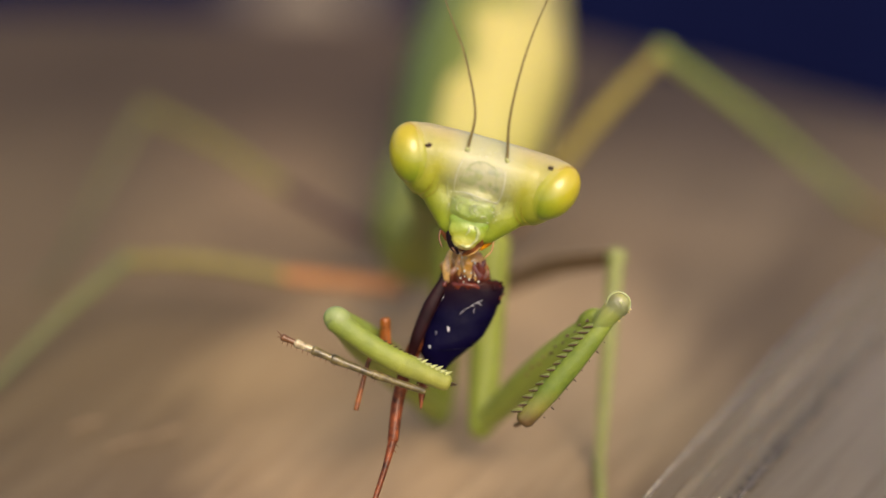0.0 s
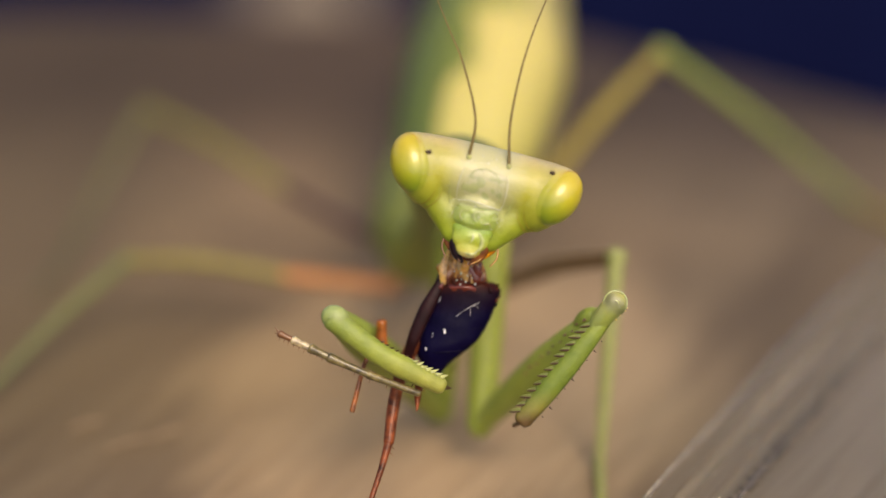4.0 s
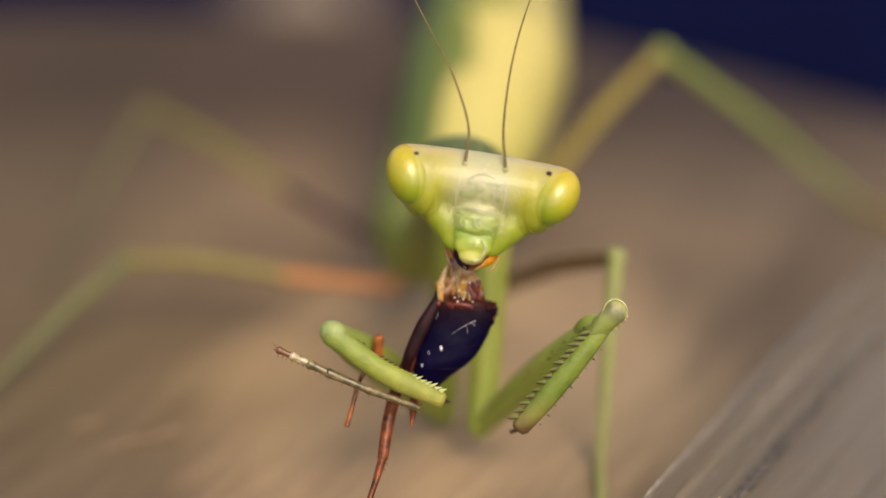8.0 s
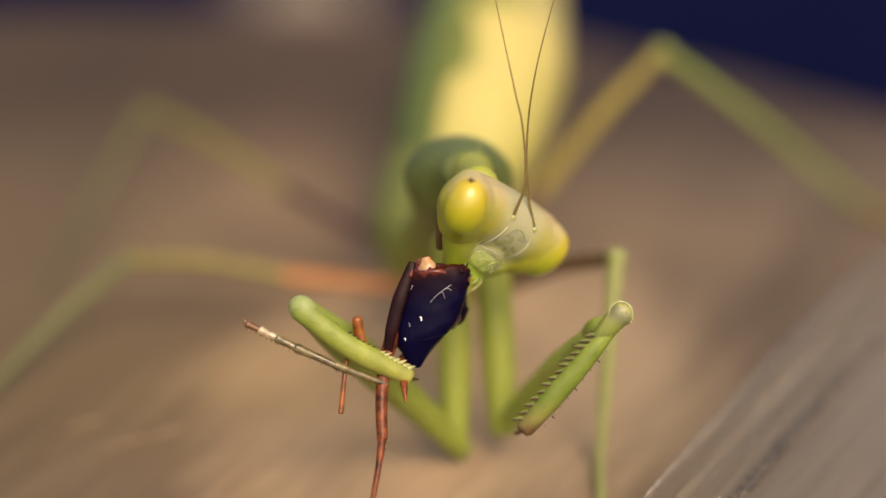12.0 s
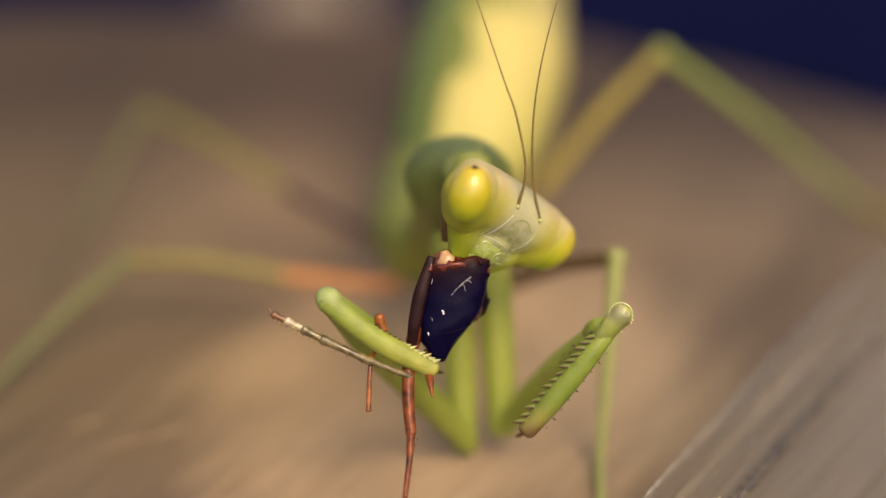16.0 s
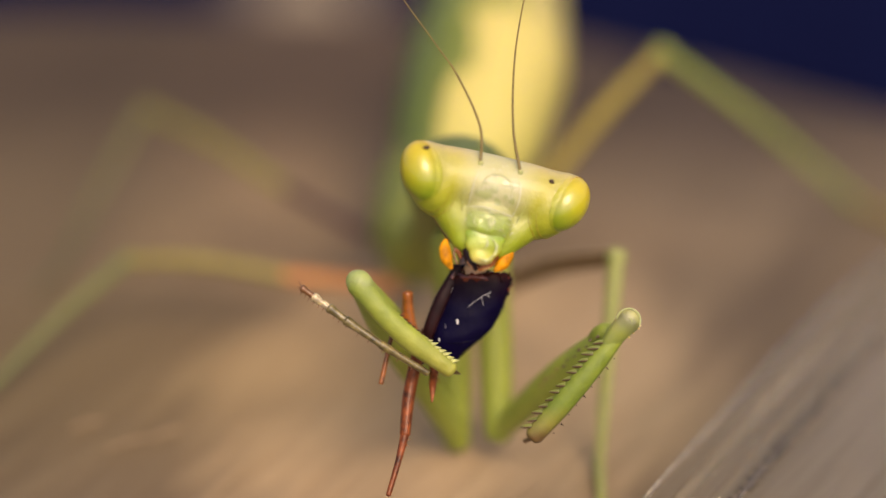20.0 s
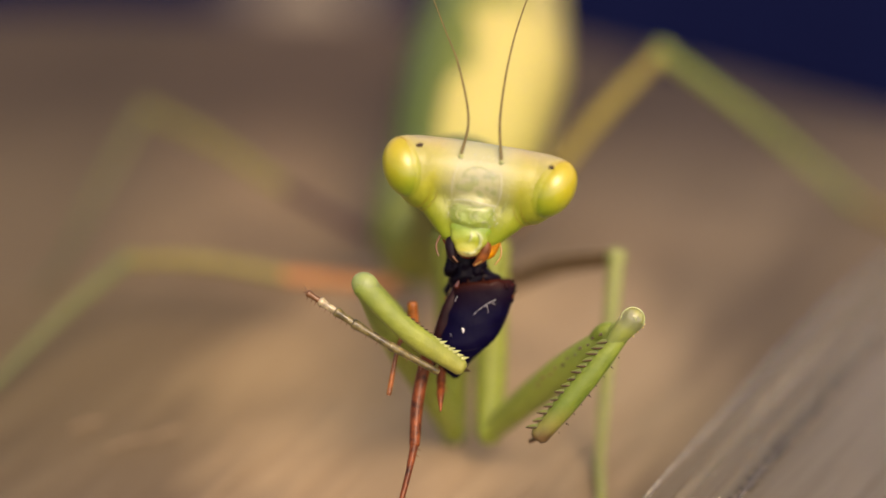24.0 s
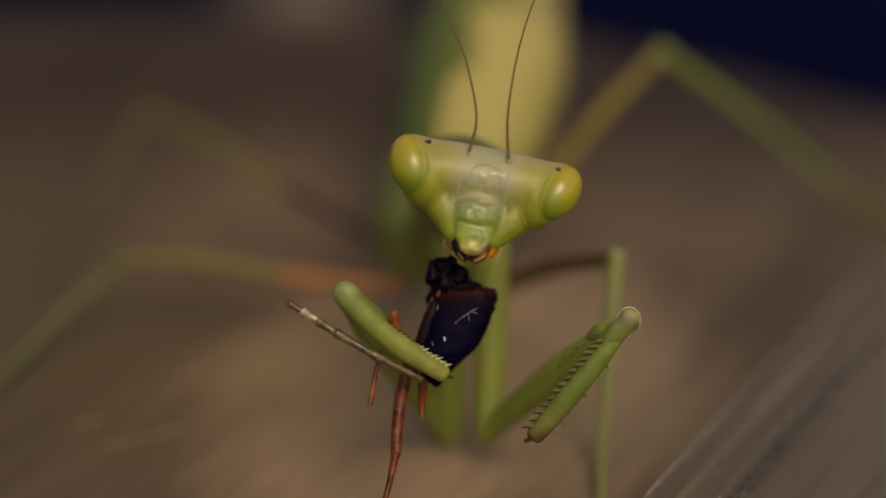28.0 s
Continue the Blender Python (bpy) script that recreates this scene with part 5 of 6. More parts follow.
RIGHT_FEMUR_ROWS = [
    (0, 7.55, -1.46, 11.00, 9.8, 39.9, -24.1), (0.5, 7.35, -1.42, 11.09, 10.7, 39.0, -23.4), (1, 7.50, -1.52, 10.89, 10.4, 40.0, -24.3),
    (1.5, 7.42, -1.50, 10.93, 10.7, 39.7, -24.1), (2, 7.47, -1.50, 10.93, 10.4, 39.8, -24.1), (2.5, 7.40, -1.50, 10.93, 10.9, 39.6, -24.0),
    (3, 7.40, -1.45, 11.02, 10.6, 39.4, -23.7), (3.5, 7.42, -1.43, 11.07, 10.4, 39.3, -23.6), (5.5, 7.35, -1.54, 10.84, 11.8, 40.0, -24.4),
    (6, 7.42, -1.56, 10.80, 11.4, 40.3, -24.7), (6.5, 7.47, -1.59, 10.73, 11.3, 40.7, -25.0), (7, 7.40, -1.60, 10.70, 11.8, 40.5, -24.9),
    (7.5, 7.50, -1.60, 10.70, 11.2, 40.8, -25.1), (8, 7.40, -1.60, 10.70, 11.8, 40.5, -24.9), (8.5, 7.55, -1.59, 10.73, 10.9, 40.9, -25.2),
    (9, 7.40, -1.60, 10.70, 11.8, 40.5, -24.9), (9.5, 7.27, -1.42, 11.09, 11.5, 39.2, -23.6), (10, 7.30, -1.51, 10.91, 11.9, 39.7, -24.1),
    (10.5, 7.30, -1.75, 10.39, 13.1, 41.1, -25.5), (11, 7.40, -1.62, 10.66, 11.9, 40.6, -25.0), (11.5, 7.55, -1.62, 10.66, 11.0, 41.1, -25.4),
    (11.6, 7.55, -1.62, 10.66, 11.0, 41.1, -25.4), (12, 7.65, -1.64, 10.61, 18.7, 36.8, -21.8), (12.5, 7.90, -1.65, 10.59, 17.5, 37.6, -22.5),
    (14.5, 7.47, -1.63, 10.64, 19.5, 36.1, -21.4), (15, 7.65, -1.63, 10.64, 18.5, 36.7, -21.7), (15.5, 7.87, -1.72, 10.46, 17.9, 37.9, -22.8),
    (16, 7.65, -1.66, 10.57, 18.8, 36.9, -22.0), (16.5, 7.72, -1.70, 10.50, 18.5, 37.3, -22.3), (17, 8.05, -1.78, 10.32, 17.3, 38.9, -23.6),
    (17.3, 8.05, -1.78, 10.32, 17.3, 38.9, -23.6), (17.85, 7.90, -1.77, 10.34, 15.1, 39.6, -24.2), (18, 7.90, -1.77, 10.34, 15.1, 39.6, -24.2),
    (18.5, 8.02, -1.83, 10.21, 14.7, 40.3, -24.9), (19, 8.10, -1.85, 10.16, 14.3, 40.7, -25.2), (19.5, 7.80, -1.80, 10.27, 15.7, 39.4, -24.2),
    (20, 8.00, -1.77, 10.34, 14.5, 39.9, -24.4), (20.5, 8.02, -1.79, 10.30, 14.5, 40.1, -24.6), (21, 7.75, -1.71, 10.48, 15.5, 38.7, -23.4),
    (21.5, 8.00, -1.69, 10.52, 14.0, 39.4, -24.0), (23.5, 7.97, -1.80, 10.27, 10.4, 42.1, -26.5), (24, 8.17, -1.75, 10.39, 8.8, 42.3, -26.6),
    (24.5, 8.17, -1.77, 10.34, 9.0, 42.4, -26.7), (25, 7.85, -1.75, 10.39, 10.9, 41.4, -25.8), (25.5, 8.20, -1.80, 10.27, 8.9, 42.6, -27.0),
    (26, 8.05, -1.74, 10.41, 9.5, 41.9, -26.2), (26.5, 8.17, -1.69, 10.52, 8.5, 41.9, -26.2), (27, 8.12, -1.77, 10.34, 9.2, 42.3, -26.6),
    (27.5, 8.12, -1.75, 10.39, 9.1, 42.2, -26.5), (28, 8.00, -1.75, 10.39, 9.9, 41.9, -26.1)]
LEFT_FEMUR_ROWS = [
    (0, -4.66, -1.83, 10.68, 28.5, -37.2, 21.8), (0.5, -4.81, -1.85, 10.64, 28.0, -37.9, 22.3), (1, -4.76, -2.11, 10.09, 28.4, -39.6, 23.8),
    (1.5, -4.84, -2.16, 9.98, 28.1, -40.1, 24.4), (2, -4.81, -2.19, 9.91, 28.2, -40.3, 24.6), (2.5, -4.84, -2.05, 10.21, 28.1, -39.4, 23.7),
    (3, -4.91, -1.89, 10.57, 27.7, -38.4, 22.8), (3.5, -4.76, -1.78, 10.79, 28.0, -37.2, 21.7), (5.5, -4.76, -1.98, 10.37, 26.9, -40.9, 24.9),
    (6, -4.74, -1.99, 10.34, 26.9, -40.9, 24.9), (6.5, -4.69, -2.10, 10.12, 27.2, -41.5, 25.6), (7, -4.89, -2.02, 10.27, 26.3, -41.6, 25.6),
    (7.5, -4.74, -2.10, 10.12, 26.9, -41.7, 25.8), (8, -4.84, -2.10, 10.12, 26.5, -42.0, 26.1), (8.5, -4.69, -1.89, 10.57, 27.1, -39.9, 24.1),
    (9, -4.74, -1.77, 10.82, 26.8, -39.2, 23.5), (9.5, -4.69, -1.44, 11.52, 26.5, -36.9, 21.4), (10, -4.61, -1.50, 11.40, 26.9, -37.0, 21.5),
    (10.5, -4.74, -1.89, 10.57, 26.9, -40.1, 24.2), (11, -4.84, -1.82, 10.70, 26.4, -39.9, 24.1), (11.5, -4.76, -1.72, 10.93, 26.7, -38.9, 23.2),
    (11.6, -4.76, -1.72, 10.93, 26.7, -38.9, 23.2), (12, -6.21, -1.63, 11.11, 9.2, -40.2, 24.1), (12.5, -5.96, -1.59, 11.20, 10.3, -39.4, 23.5),
    (14.5, -5.71, -1.54, 11.31, 11.1, -38.5, 22.7), (15, -5.34, -1.56, 11.27, 13.0, -37.7, 22.0), (15.5, -5.31, -1.93, 10.48, 14.7, -39.5, 23.7),
    (16, -5.04, -1.47, 11.45, 13.8, -36.5, 21.0), (16.5, -5.04, -1.46, 11.47, 13.7, -36.5, 21.0), (17, -4.91, -1.67, 11.02, 15.3, -37.2, 21.7),
    (17.3, -4.91, -1.67, 11.02, 15.3, -37.2, 21.7), (17.85, -3.94, -1.35, 11.72, 20.9, -28.2, 15.1), (18, -3.94, -1.35, 11.72, 20.9, -28.2, 15.1),
    (18.5, -3.84, -1.40, 11.61, 21.5, -28.1, 15.0), (19, -3.84, -1.41, 11.59, 21.5, -28.1, 15.1), (19.5, -3.97, -1.34, 11.74, 20.6, -28.2, 15.1),
    (20, -3.69, -1.16, 12.13, 20.3, -26.7, 14.1), (20.5, -3.94, -1.28, 11.86, 20.4, -27.9, 14.9), (21, -3.77, -0.99, 12.49, 18.8, -26.2, 13.7),
    (21.5, -3.69, -1.04, 12.38, 19.4, -26.2, 13.8), (23.5, -3.62, -1.28, 11.86, 24.0, -26.6, 14.1), (24, -3.44, -1.20, 12.04, 23.9, -25.7, 13.5),
    (24.5, -3.47, -1.11, 12.24, 23.3, -25.3, 13.3), (25, -3.69, -1.16, 12.13, 23.0, -26.3, 13.9), (25.5, -3.62, -1.35, 11.72, 24.4, -26.9, 14.3),
    (26, -3.77, -1.13, 12.20, 22.6, -26.5, 14.0), (26.5, -3.82, -1.13, 12.20, 22.5, -26.6, 14.1), (27, -3.97, -1.34, 11.74, 23.3, -28.0, 15.0),
    (27.5, -4.24, -1.40, 11.61, 22.9, -29.2, 15.7), (28, -4.27, -1.37, 11.68, 22.6, -29.1, 15.7)]
RIGHT_COXA_ROWS = [
    (0, 1.84, 3.14, 2.50, -31.6, 2.5, -1.0), (0.5, 1.76, 3.25, 2.49, -31.2, 3.0, -1.2), (1, 1.82, 3.25, 2.39, -30.7, 2.6, -1.0),
    (1.5, 1.79, 3.29, 2.39, -30.5, 2.8, -1.1), (2, 1.81, 3.24, 2.41, -30.8, 2.7, -1.0), (2.5, 1.78, 3.30, 2.38, -30.4, 2.8, -1.1),
    (3, 1.78, 3.24, 2.46, -31.0, 2.9, -1.1), (3.5, 1.79, 3.21, 2.50, -31.4, 2.8, -1.1), (5.5, 1.77, 3.50, 2.31, -29.4, 3.0, -1.2),
    (6, 1.80, 3.46, 2.31, -29.5, 2.8, -1.1), (6.5, 1.82, 3.47, 2.28, -29.3, 2.6, -1.0), (7, 1.79, 3.54, 2.23, -28.8, 2.8, -1.1),
    (7.5, 1.82, 3.46, 2.27, -29.3, 2.6, -1.0), (8, 1.79, 3.54, 2.23, -28.8, 2.8, -1.1), (8.5, 1.84, 3.42, 2.31, -29.6, 2.4, -0.9),
    (9, 1.79, 3.54, 2.23, -28.8, 2.8, -1.1), (9.5, 1.74, 3.42, 2.48, -30.6, 3.2, -1.3), (10, 1.75, 3.51, 2.35, -29.6, 3.1, -1.2),
    (10.5, 1.76, 3.76, 1.95, -26.7, 2.9, -1.3), (11, 1.79, 3.56, 2.18, -28.6, 2.8, -1.1), (11.5, 1.84, 3.45, 2.24, -29.3, 2.4, -0.9),
    (11.6, 1.84, 3.45, 2.24, -29.3, 2.4, -0.9), (12, 2.88, 4.26, 1.74, -23.8, -3.8, 1.9), (12.5, 2.97, 4.15, 1.79, -24.5, -4.3, 2.1),
    (14.5, 2.81, 4.34, 1.70, -23.4, -3.4, 1.7), (15, 2.88, 4.25, 1.75, -23.9, -3.8, 1.9), (15.5, 2.96, 4.22, 1.69, -23.7, -4.3, 2.1),
    (16, 2.88, 4.28, 1.70, -23.6, -3.9, 1.9), (16.5, 2.91, 4.27, 1.68, -23.5, -3.9, 1.9), (17, 3.02, 4.18, 1.64, -23.8, -4.7, 2.3),
    (17.3, 3.02, 4.18, 1.64, -23.8, -4.7, 2.3), (17.85, 2.63, 3.86, 1.74, -25.4, -2.3, 1.3), (18, 2.63, 3.86, 1.74, -25.4, -2.3, 1.3),
    (18.5, 2.67, 3.85, 1.68, -25.2, -2.6, 1.3), (19, 2.70, 3.81, 1.67, -25.3, -2.8, 1.4), (19.5, 2.59, 3.94, 1.66, -24.7, -2.1, 1.1),
    (20, 2.66, 3.80, 1.77, -25.8, -2.5, 1.4), (20.5, 2.67, 3.80, 1.75, -25.7, -2.6, 1.4), (21, 2.57, 3.88, 1.79, -25.6, -1.9, 1.0),
    (21.5, 2.66, 3.70, 1.91, -26.7, -2.5, 1.4), (23.5, 2.16, 3.33, 1.98, -28.4, 0.5, -0.0), (24, 2.22, 3.12, 2.16, -30.0, 0.1, 0.2),
    (24.5, 2.22, 3.15, 2.12, -29.8, 0.1, 0.2), (25, 2.11, 3.37, 2.02, -28.5, 0.8, -0.2), (25.5, 2.23, 3.16, 2.08, -29.5, -0.0, 0.2),
    (26, 2.18, 3.20, 2.12, -29.5, 0.4, -0.0), (26.5, 2.22, 3.04, 2.27, -30.8, 0.1, 0.2), (27, 2.21, 3.18, 2.10, -29.6, 0.2, 0.1),
    (27.5, 2.21, 3.15, 2.14, -29.8, 0.2, 0.1), (28, 2.16, 3.25, 2.09, -29.2, 0.5, -0.0)]
LEFT_COXA_ROWS = [
    (0, -0.24, 7.09, 0.91, -6.5, 4.2, -2.0), (0.5, -0.30, 7.05, 0.91, -6.8, 4.6, -2.2), (1, -0.28, 7.14, 0.60, -5.4, 4.3, -2.1),
    (1.5, -0.31, 7.13, 0.54, -5.3, 4.5, -2.2), (2, -0.30, 7.15, 0.50, -5.1, 4.4, -2.1), (2.5, -0.31, 7.11, 0.67, -5.7, 4.6, -2.2),
    (3, -0.33, 7.04, 0.89, -6.8, 4.8, -2.3), (3.5, -0.28, 7.03, 1.00, -7.1, 4.5, -2.2), (5.5, -0.03, 7.17, 0.95, -6.2, 2.9, -1.4),
    (6, -0.02, 7.18, 0.92, -6.1, 2.9, -1.4), (6.5, -0.00, 7.21, 0.79, -5.5, 2.7, -1.3), (7, -0.07, 7.13, 0.91, -6.3, 3.2, -1.6),
    (7.5, -0.02, 7.19, 0.80, -5.7, 2.8, -1.4), (8, -0.05, 7.16, 0.82, -5.8, 3.1, -1.5), (8.5, -0.00, 7.16, 1.05, -6.6, 2.8, -1.3),
    (9, -0.02, 7.11, 1.19, -7.3, 3.0, -1.4), (9.5, -0.00, 7.00, 1.60, -9.2, 2.9, -1.4), (10, 0.03, 7.04, 1.52, -8.7, 2.7, -1.3),
    (10.5, -0.02, 7.14, 1.06, -6.7, 2.9, -1.4), (11, -0.05, 7.09, 1.15, -7.3, 3.2, -1.5), (11.5, -0.03, 7.08, 1.26, -7.7, 3.0, -1.5),
    (11.6, -0.03, 7.08, 1.26, -7.7, 3.0, -1.5), (12, 0.54, 3.66, 1.27, -23.3, -0.6, 0.2), (12.5, 0.63, 3.78, 1.24, -22.7, -1.1, 0.6),
    (14.5, 0.72, 3.87, 1.24, -22.4, -1.7, 0.7), (15, 0.87, 4.11, 1.08, -20.9, -2.5, 1.1), (15.5, 0.89, 4.46, 0.50, -17.3, -2.4, 1.1),
    (16, 0.98, 4.19, 1.13, -20.8, -3.1, 1.5), (16.5, 0.98, 4.18, 1.15, -20.9, -3.1, 1.5), (17, 1.04, 4.45, 0.77, -18.4, -3.3, 1.5),
    (17.3, 1.04, 4.45, 0.77, -18.4, -3.3, 1.5), (17.85, 0.56, 4.80, 0.62, -16.4, -0.7, 0.3), (18, 0.56, 4.80, 0.62, -16.4, -0.7, 0.3),
    (18.5, 0.60, 4.88, 0.52, -15.7, -0.9, 0.4), (19, 0.60, 4.89, 0.51, -15.6, -0.9, 0.4), (19.5, 0.55, 4.78, 0.64, -16.6, -0.7, 0.3),
    (20, 0.65, 4.69, 0.89, -17.7, -1.3, 0.5), (20.5, 0.56, 4.74, 0.72, -17.0, -0.7, 0.3), (21, 0.63, 4.49, 1.18, -19.7, -1.1, 0.6),
    (21.5, 0.65, 4.58, 1.07, -19.0, -1.3, 0.5), (23.5, 0.44, 5.43, 0.74, -14.1, -0.1, 0.0), (24, 0.51, 5.40, 0.85, -14.6, -0.4, 0.3),
    (24.5, 0.50, 5.31, 1.00, -15.5, -0.4, 0.1), (25, 0.41, 5.29, 0.95, -15.4, 0.1, -0.1), (25.5, 0.44, 5.48, 0.65, -13.5, -0.1, 0.0),
    (26, 0.38, 5.24, 1.01, -15.9, 0.3, -0.2), (26.5, 0.36, 5.23, 1.02, -16.0, 0.4, -0.2), (27, 0.31, 5.36, 0.72, -14.3, 0.7, -0.4),
    (27.5, 0.20, 5.32, 0.68, -14.4, 1.3, -0.7), (28, 0.18, 5.29, 0.73, -14.7, 1.4, -0.7)]
LEFT_ANTENNA_ROWS = [
    (0, 0.1, -3.0, 0.4), (3.5, 0.1, -3.0, 0.3), (11.6, 0.0, -3.0, 0.0),
    (12, 2.5, -23.5, -45.8), (12.5, 2.5, -23.5, -45.8), (14.5, 1.9, -30.0, -46.6),
    (15, 2.5, -28.5, -45.8), (15.5, 4.0, -33.7, -44.1), (16, 4.6, -29.7, -43.5),
    (16.5, 3.2, -26.1, -44.3), (17, 3.9, -29.7, -43.5), (17.3, 3.9, -29.7, -43.5),
    (17.85, -1.5, -11.9, 0.1), (21.5, -2.6, -11.5, -1.8), (23.5, -6.5, 4.9, 4.9),
    (24, -8.6, 5.0, 4.4), (24.5, -15.4, 9.6, 2.1), (25, -21.8, 10.8, -0.6),
    (25.5, -17.3, 9.9, 0.9), (26, -25.3, 9.7, 2.6), (26.5, -18.2, 9.0, 0.1),
    (27, -19.6, 7.6, 1.2), (27.5, -2.7, 3.5, 0.1), (28, 4.1, 1.9, 1.2)]
RIGHT_ANTENNA_ROWS = [
    (0, 0.1, -3.0, 0.4), (3.5, 0.1, -3.0, 0.3), (11.6, 0.0, -3.0, 0.0),
    (12, 4.4, -44.4, -47.6), (12.5, 4.4, -44.4, -47.6), (14.5, 3.8, -45.8, -48.3),
    (15, 4.4, -44.4, -47.6), (15.5, 6.2, -45.5, -46.3), (16, 6.7, -43.5, -45.8),
    (16.5, 5.1, -40.9, -46.2), (17, 5.9, -44.5, -45.6), (17.3, 5.9, -44.5, -45.6),
    (17.85, -1.5, -11.9, 0.1), (21.5, -2.6, -11.5, -1.8), (23.5, -6.8, -1.1, 4.4),
    (24, -8.9, -1.0, 4.1), (24.5, -15.6, 3.6, 2.5), (25, -21.9, 4.9, 0.5),
    (25.5, -17.4, 3.9, 1.6), (26, -25.4, 3.9, 4.0), (26.5, -18.4, 3.0, 0.9),
    (27, -19.7, 1.6, 2.1), (27.5, -2.9, -2.5, -0.8), (28, 3.9, -4.0, -0.4)]
PREY_ROWS = [
    (0, 0.20, -1.21, 9.89, -25.0, -1.4, 0.6), (0.5, -0.08, -1.22, 9.87, -25.0, -1.4, 0.6), (1, 0.05, -1.57, 9.11, -25.0, -1.4, 0.6),
    (1.5, 0.00, -1.63, 8.98, -25.0, -1.4, 0.6), (2, 0.05, -1.68, 8.88, -25.0, -1.4, 0.6), (2.5, -0.05, -1.58, 9.09, -25.0, -1.4, 0.6),
    (3, -0.13, -1.40, 9.48, -25.0, -1.4, 0.6), (3.5, 0.05, -1.22, 9.87, -25.0, -1.4, 0.6), (5.5, -0.04, -1.45, 9.36, -25.0, -0.0, 0.0),
    (6, -0.02, -1.46, 9.34, -25.0, -0.0, 0.0), (6.5, 0.03, -1.57, 9.11, -25.0, -0.0, 0.0), (7, -0.17, -1.50, 9.27, -25.0, -0.0, 0.0),
    (7.5, -0.02, -1.57, 9.11, -25.0, -0.0, 0.0), (8, -0.12, -1.57, 9.11, -25.0, -0.0, 0.0), (8.5, 0.03, -1.36, 9.57, -25.0, -0.0, 0.0),
    (9, -0.02, -1.24, 9.82, -25.0, -0.0, 0.0), (9.5, 0.03, -0.91, 10.53, -25.0, -0.0, 0.0), (10, 0.11, -0.96, 10.41, -25.0, -0.0, 0.0),
    (10.5, -0.02, -1.36, 9.57, -25.0, -0.0, 0.0), (11, -0.12, -1.29, 9.71, -25.0, -0.0, 0.0), (11.5, -0.04, -1.19, 9.93, -25.0, -0.0, 0.0),
    (11.6, -0.04, -1.19, 9.93, -25.0, -0.0, 0.0), (12, -1.00, -2.09, 10.84, -25.3, -9.1, 4.3), (12.5, -0.75, -2.05, 10.93, -25.3, -9.1, 4.3),
    (14.5, -0.70, -2.03, 10.95, -25.4, -10.4, 4.9), (15, -0.33, -2.06, 10.91, -25.5, -11.0, 5.2), (15.5, -0.31, -2.43, 10.12, -25.5, -11.5, 5.4),
    (16, -0.03, -1.97, 11.09, -25.6, -12.0, 5.7), (16.5, -0.03, -1.96, 11.11, -25.7, -12.6, 6.0), (17, 0.09, -2.17, 10.66, -25.7, -13.1, 6.2),
    (17.3, 0.09, -2.17, 10.66, -25.7, -13.1, 6.2), (17.85, 0.36, -1.26, 9.77, -25.0, -2.7, 1.3), (18, 0.36, -1.26, 9.77, -25.0, -2.7, 1.3),
    (18.5, 0.46, -1.31, 9.66, -25.0, -2.7, 1.3), (19, 0.46, -1.32, 9.64, -25.0, -2.7, 1.3), (19.5, 0.34, -1.25, 9.80, -25.0, -2.7, 1.3),
    (20, 0.61, -1.07, 10.18, -25.0, -2.7, 1.3), (20.5, 0.36, -1.20, 9.91, -25.0, -2.7, 1.3), (21, 0.54, -0.90, 10.55, -25.0, -2.7, 1.3),
    (21.5, 0.61, -0.95, 10.43, -25.0, -2.7, 1.3), (23.5, 0.69, -1.33, 9.67, -25.1, -4.5, 2.1), (24, 0.86, -1.25, 9.85, -25.1, -4.5, 2.1),
    (24.5, 0.84, -1.15, 10.06, -25.1, -4.5, 2.1), (25, 0.61, -1.21, 9.95, -25.1, -4.5, 2.1), (25.5, 0.69, -1.40, 9.53, -25.1, -4.5, 2.1),
    (26, 0.54, -1.17, 10.01, -25.1, -4.5, 2.1), (26.5, 0.49, -1.17, 10.01, -25.1, -4.5, 2.1), (27, 0.34, -1.39, 9.56, -25.1, -4.5, 2.1),
    (27.5, 0.06, -1.45, 9.42, -25.1, -4.5, 2.1), (28, 0.03, -1.42, 9.49, -25.1, -4.5, 2.1)]


# how far the amber flaps stand out: seconds, left, right
FLAPS = [(0, 0, 0.07), (5.5, 0, 0.35), (6, 0, 0.21), (6.5, 0, 0.42), (7, 0.1, 0.56), (7.5, 0.2, 0.35), (8, 0.1, 0.63), (8.5, 0.2, 0.66), (9, 0.1, 0.35), (9.5, 0, 0.21), (10, 0, 0.28),
         (10.5, 0, 0.21), (11, 0.1, 0.56), (11.5, 0.2, 0.49), (12, 0, 0), (15, 0.1, 0), (15.5, 0.5, 0), (16, 0.1, 0), (17.3, 0.1, 0), (17.9, 0.1, 0.3), (19, 0.1, 0.3), (19.2, 0.2, 0.5), (19.6, 0, 0.2),
         (19.8, 0.4, 0.2), (20, 1, 1), (20.2, 0.2, 0.5), (20.4, 0.6, 0.8), (20.6, 1, 1), (20.8, 0.2, 0.3), (21, 0.1, 0.3), (21.2, 1, 0.7), (21.5, 0.1, 0.5), (23.5, 0.1, 0.8), (24.5, 0.1, 0.9),
         (25.5, 0, 0.8), (26.5, 0, 0.9), (27, 0, 0.7), (28, 0, 0.7)]
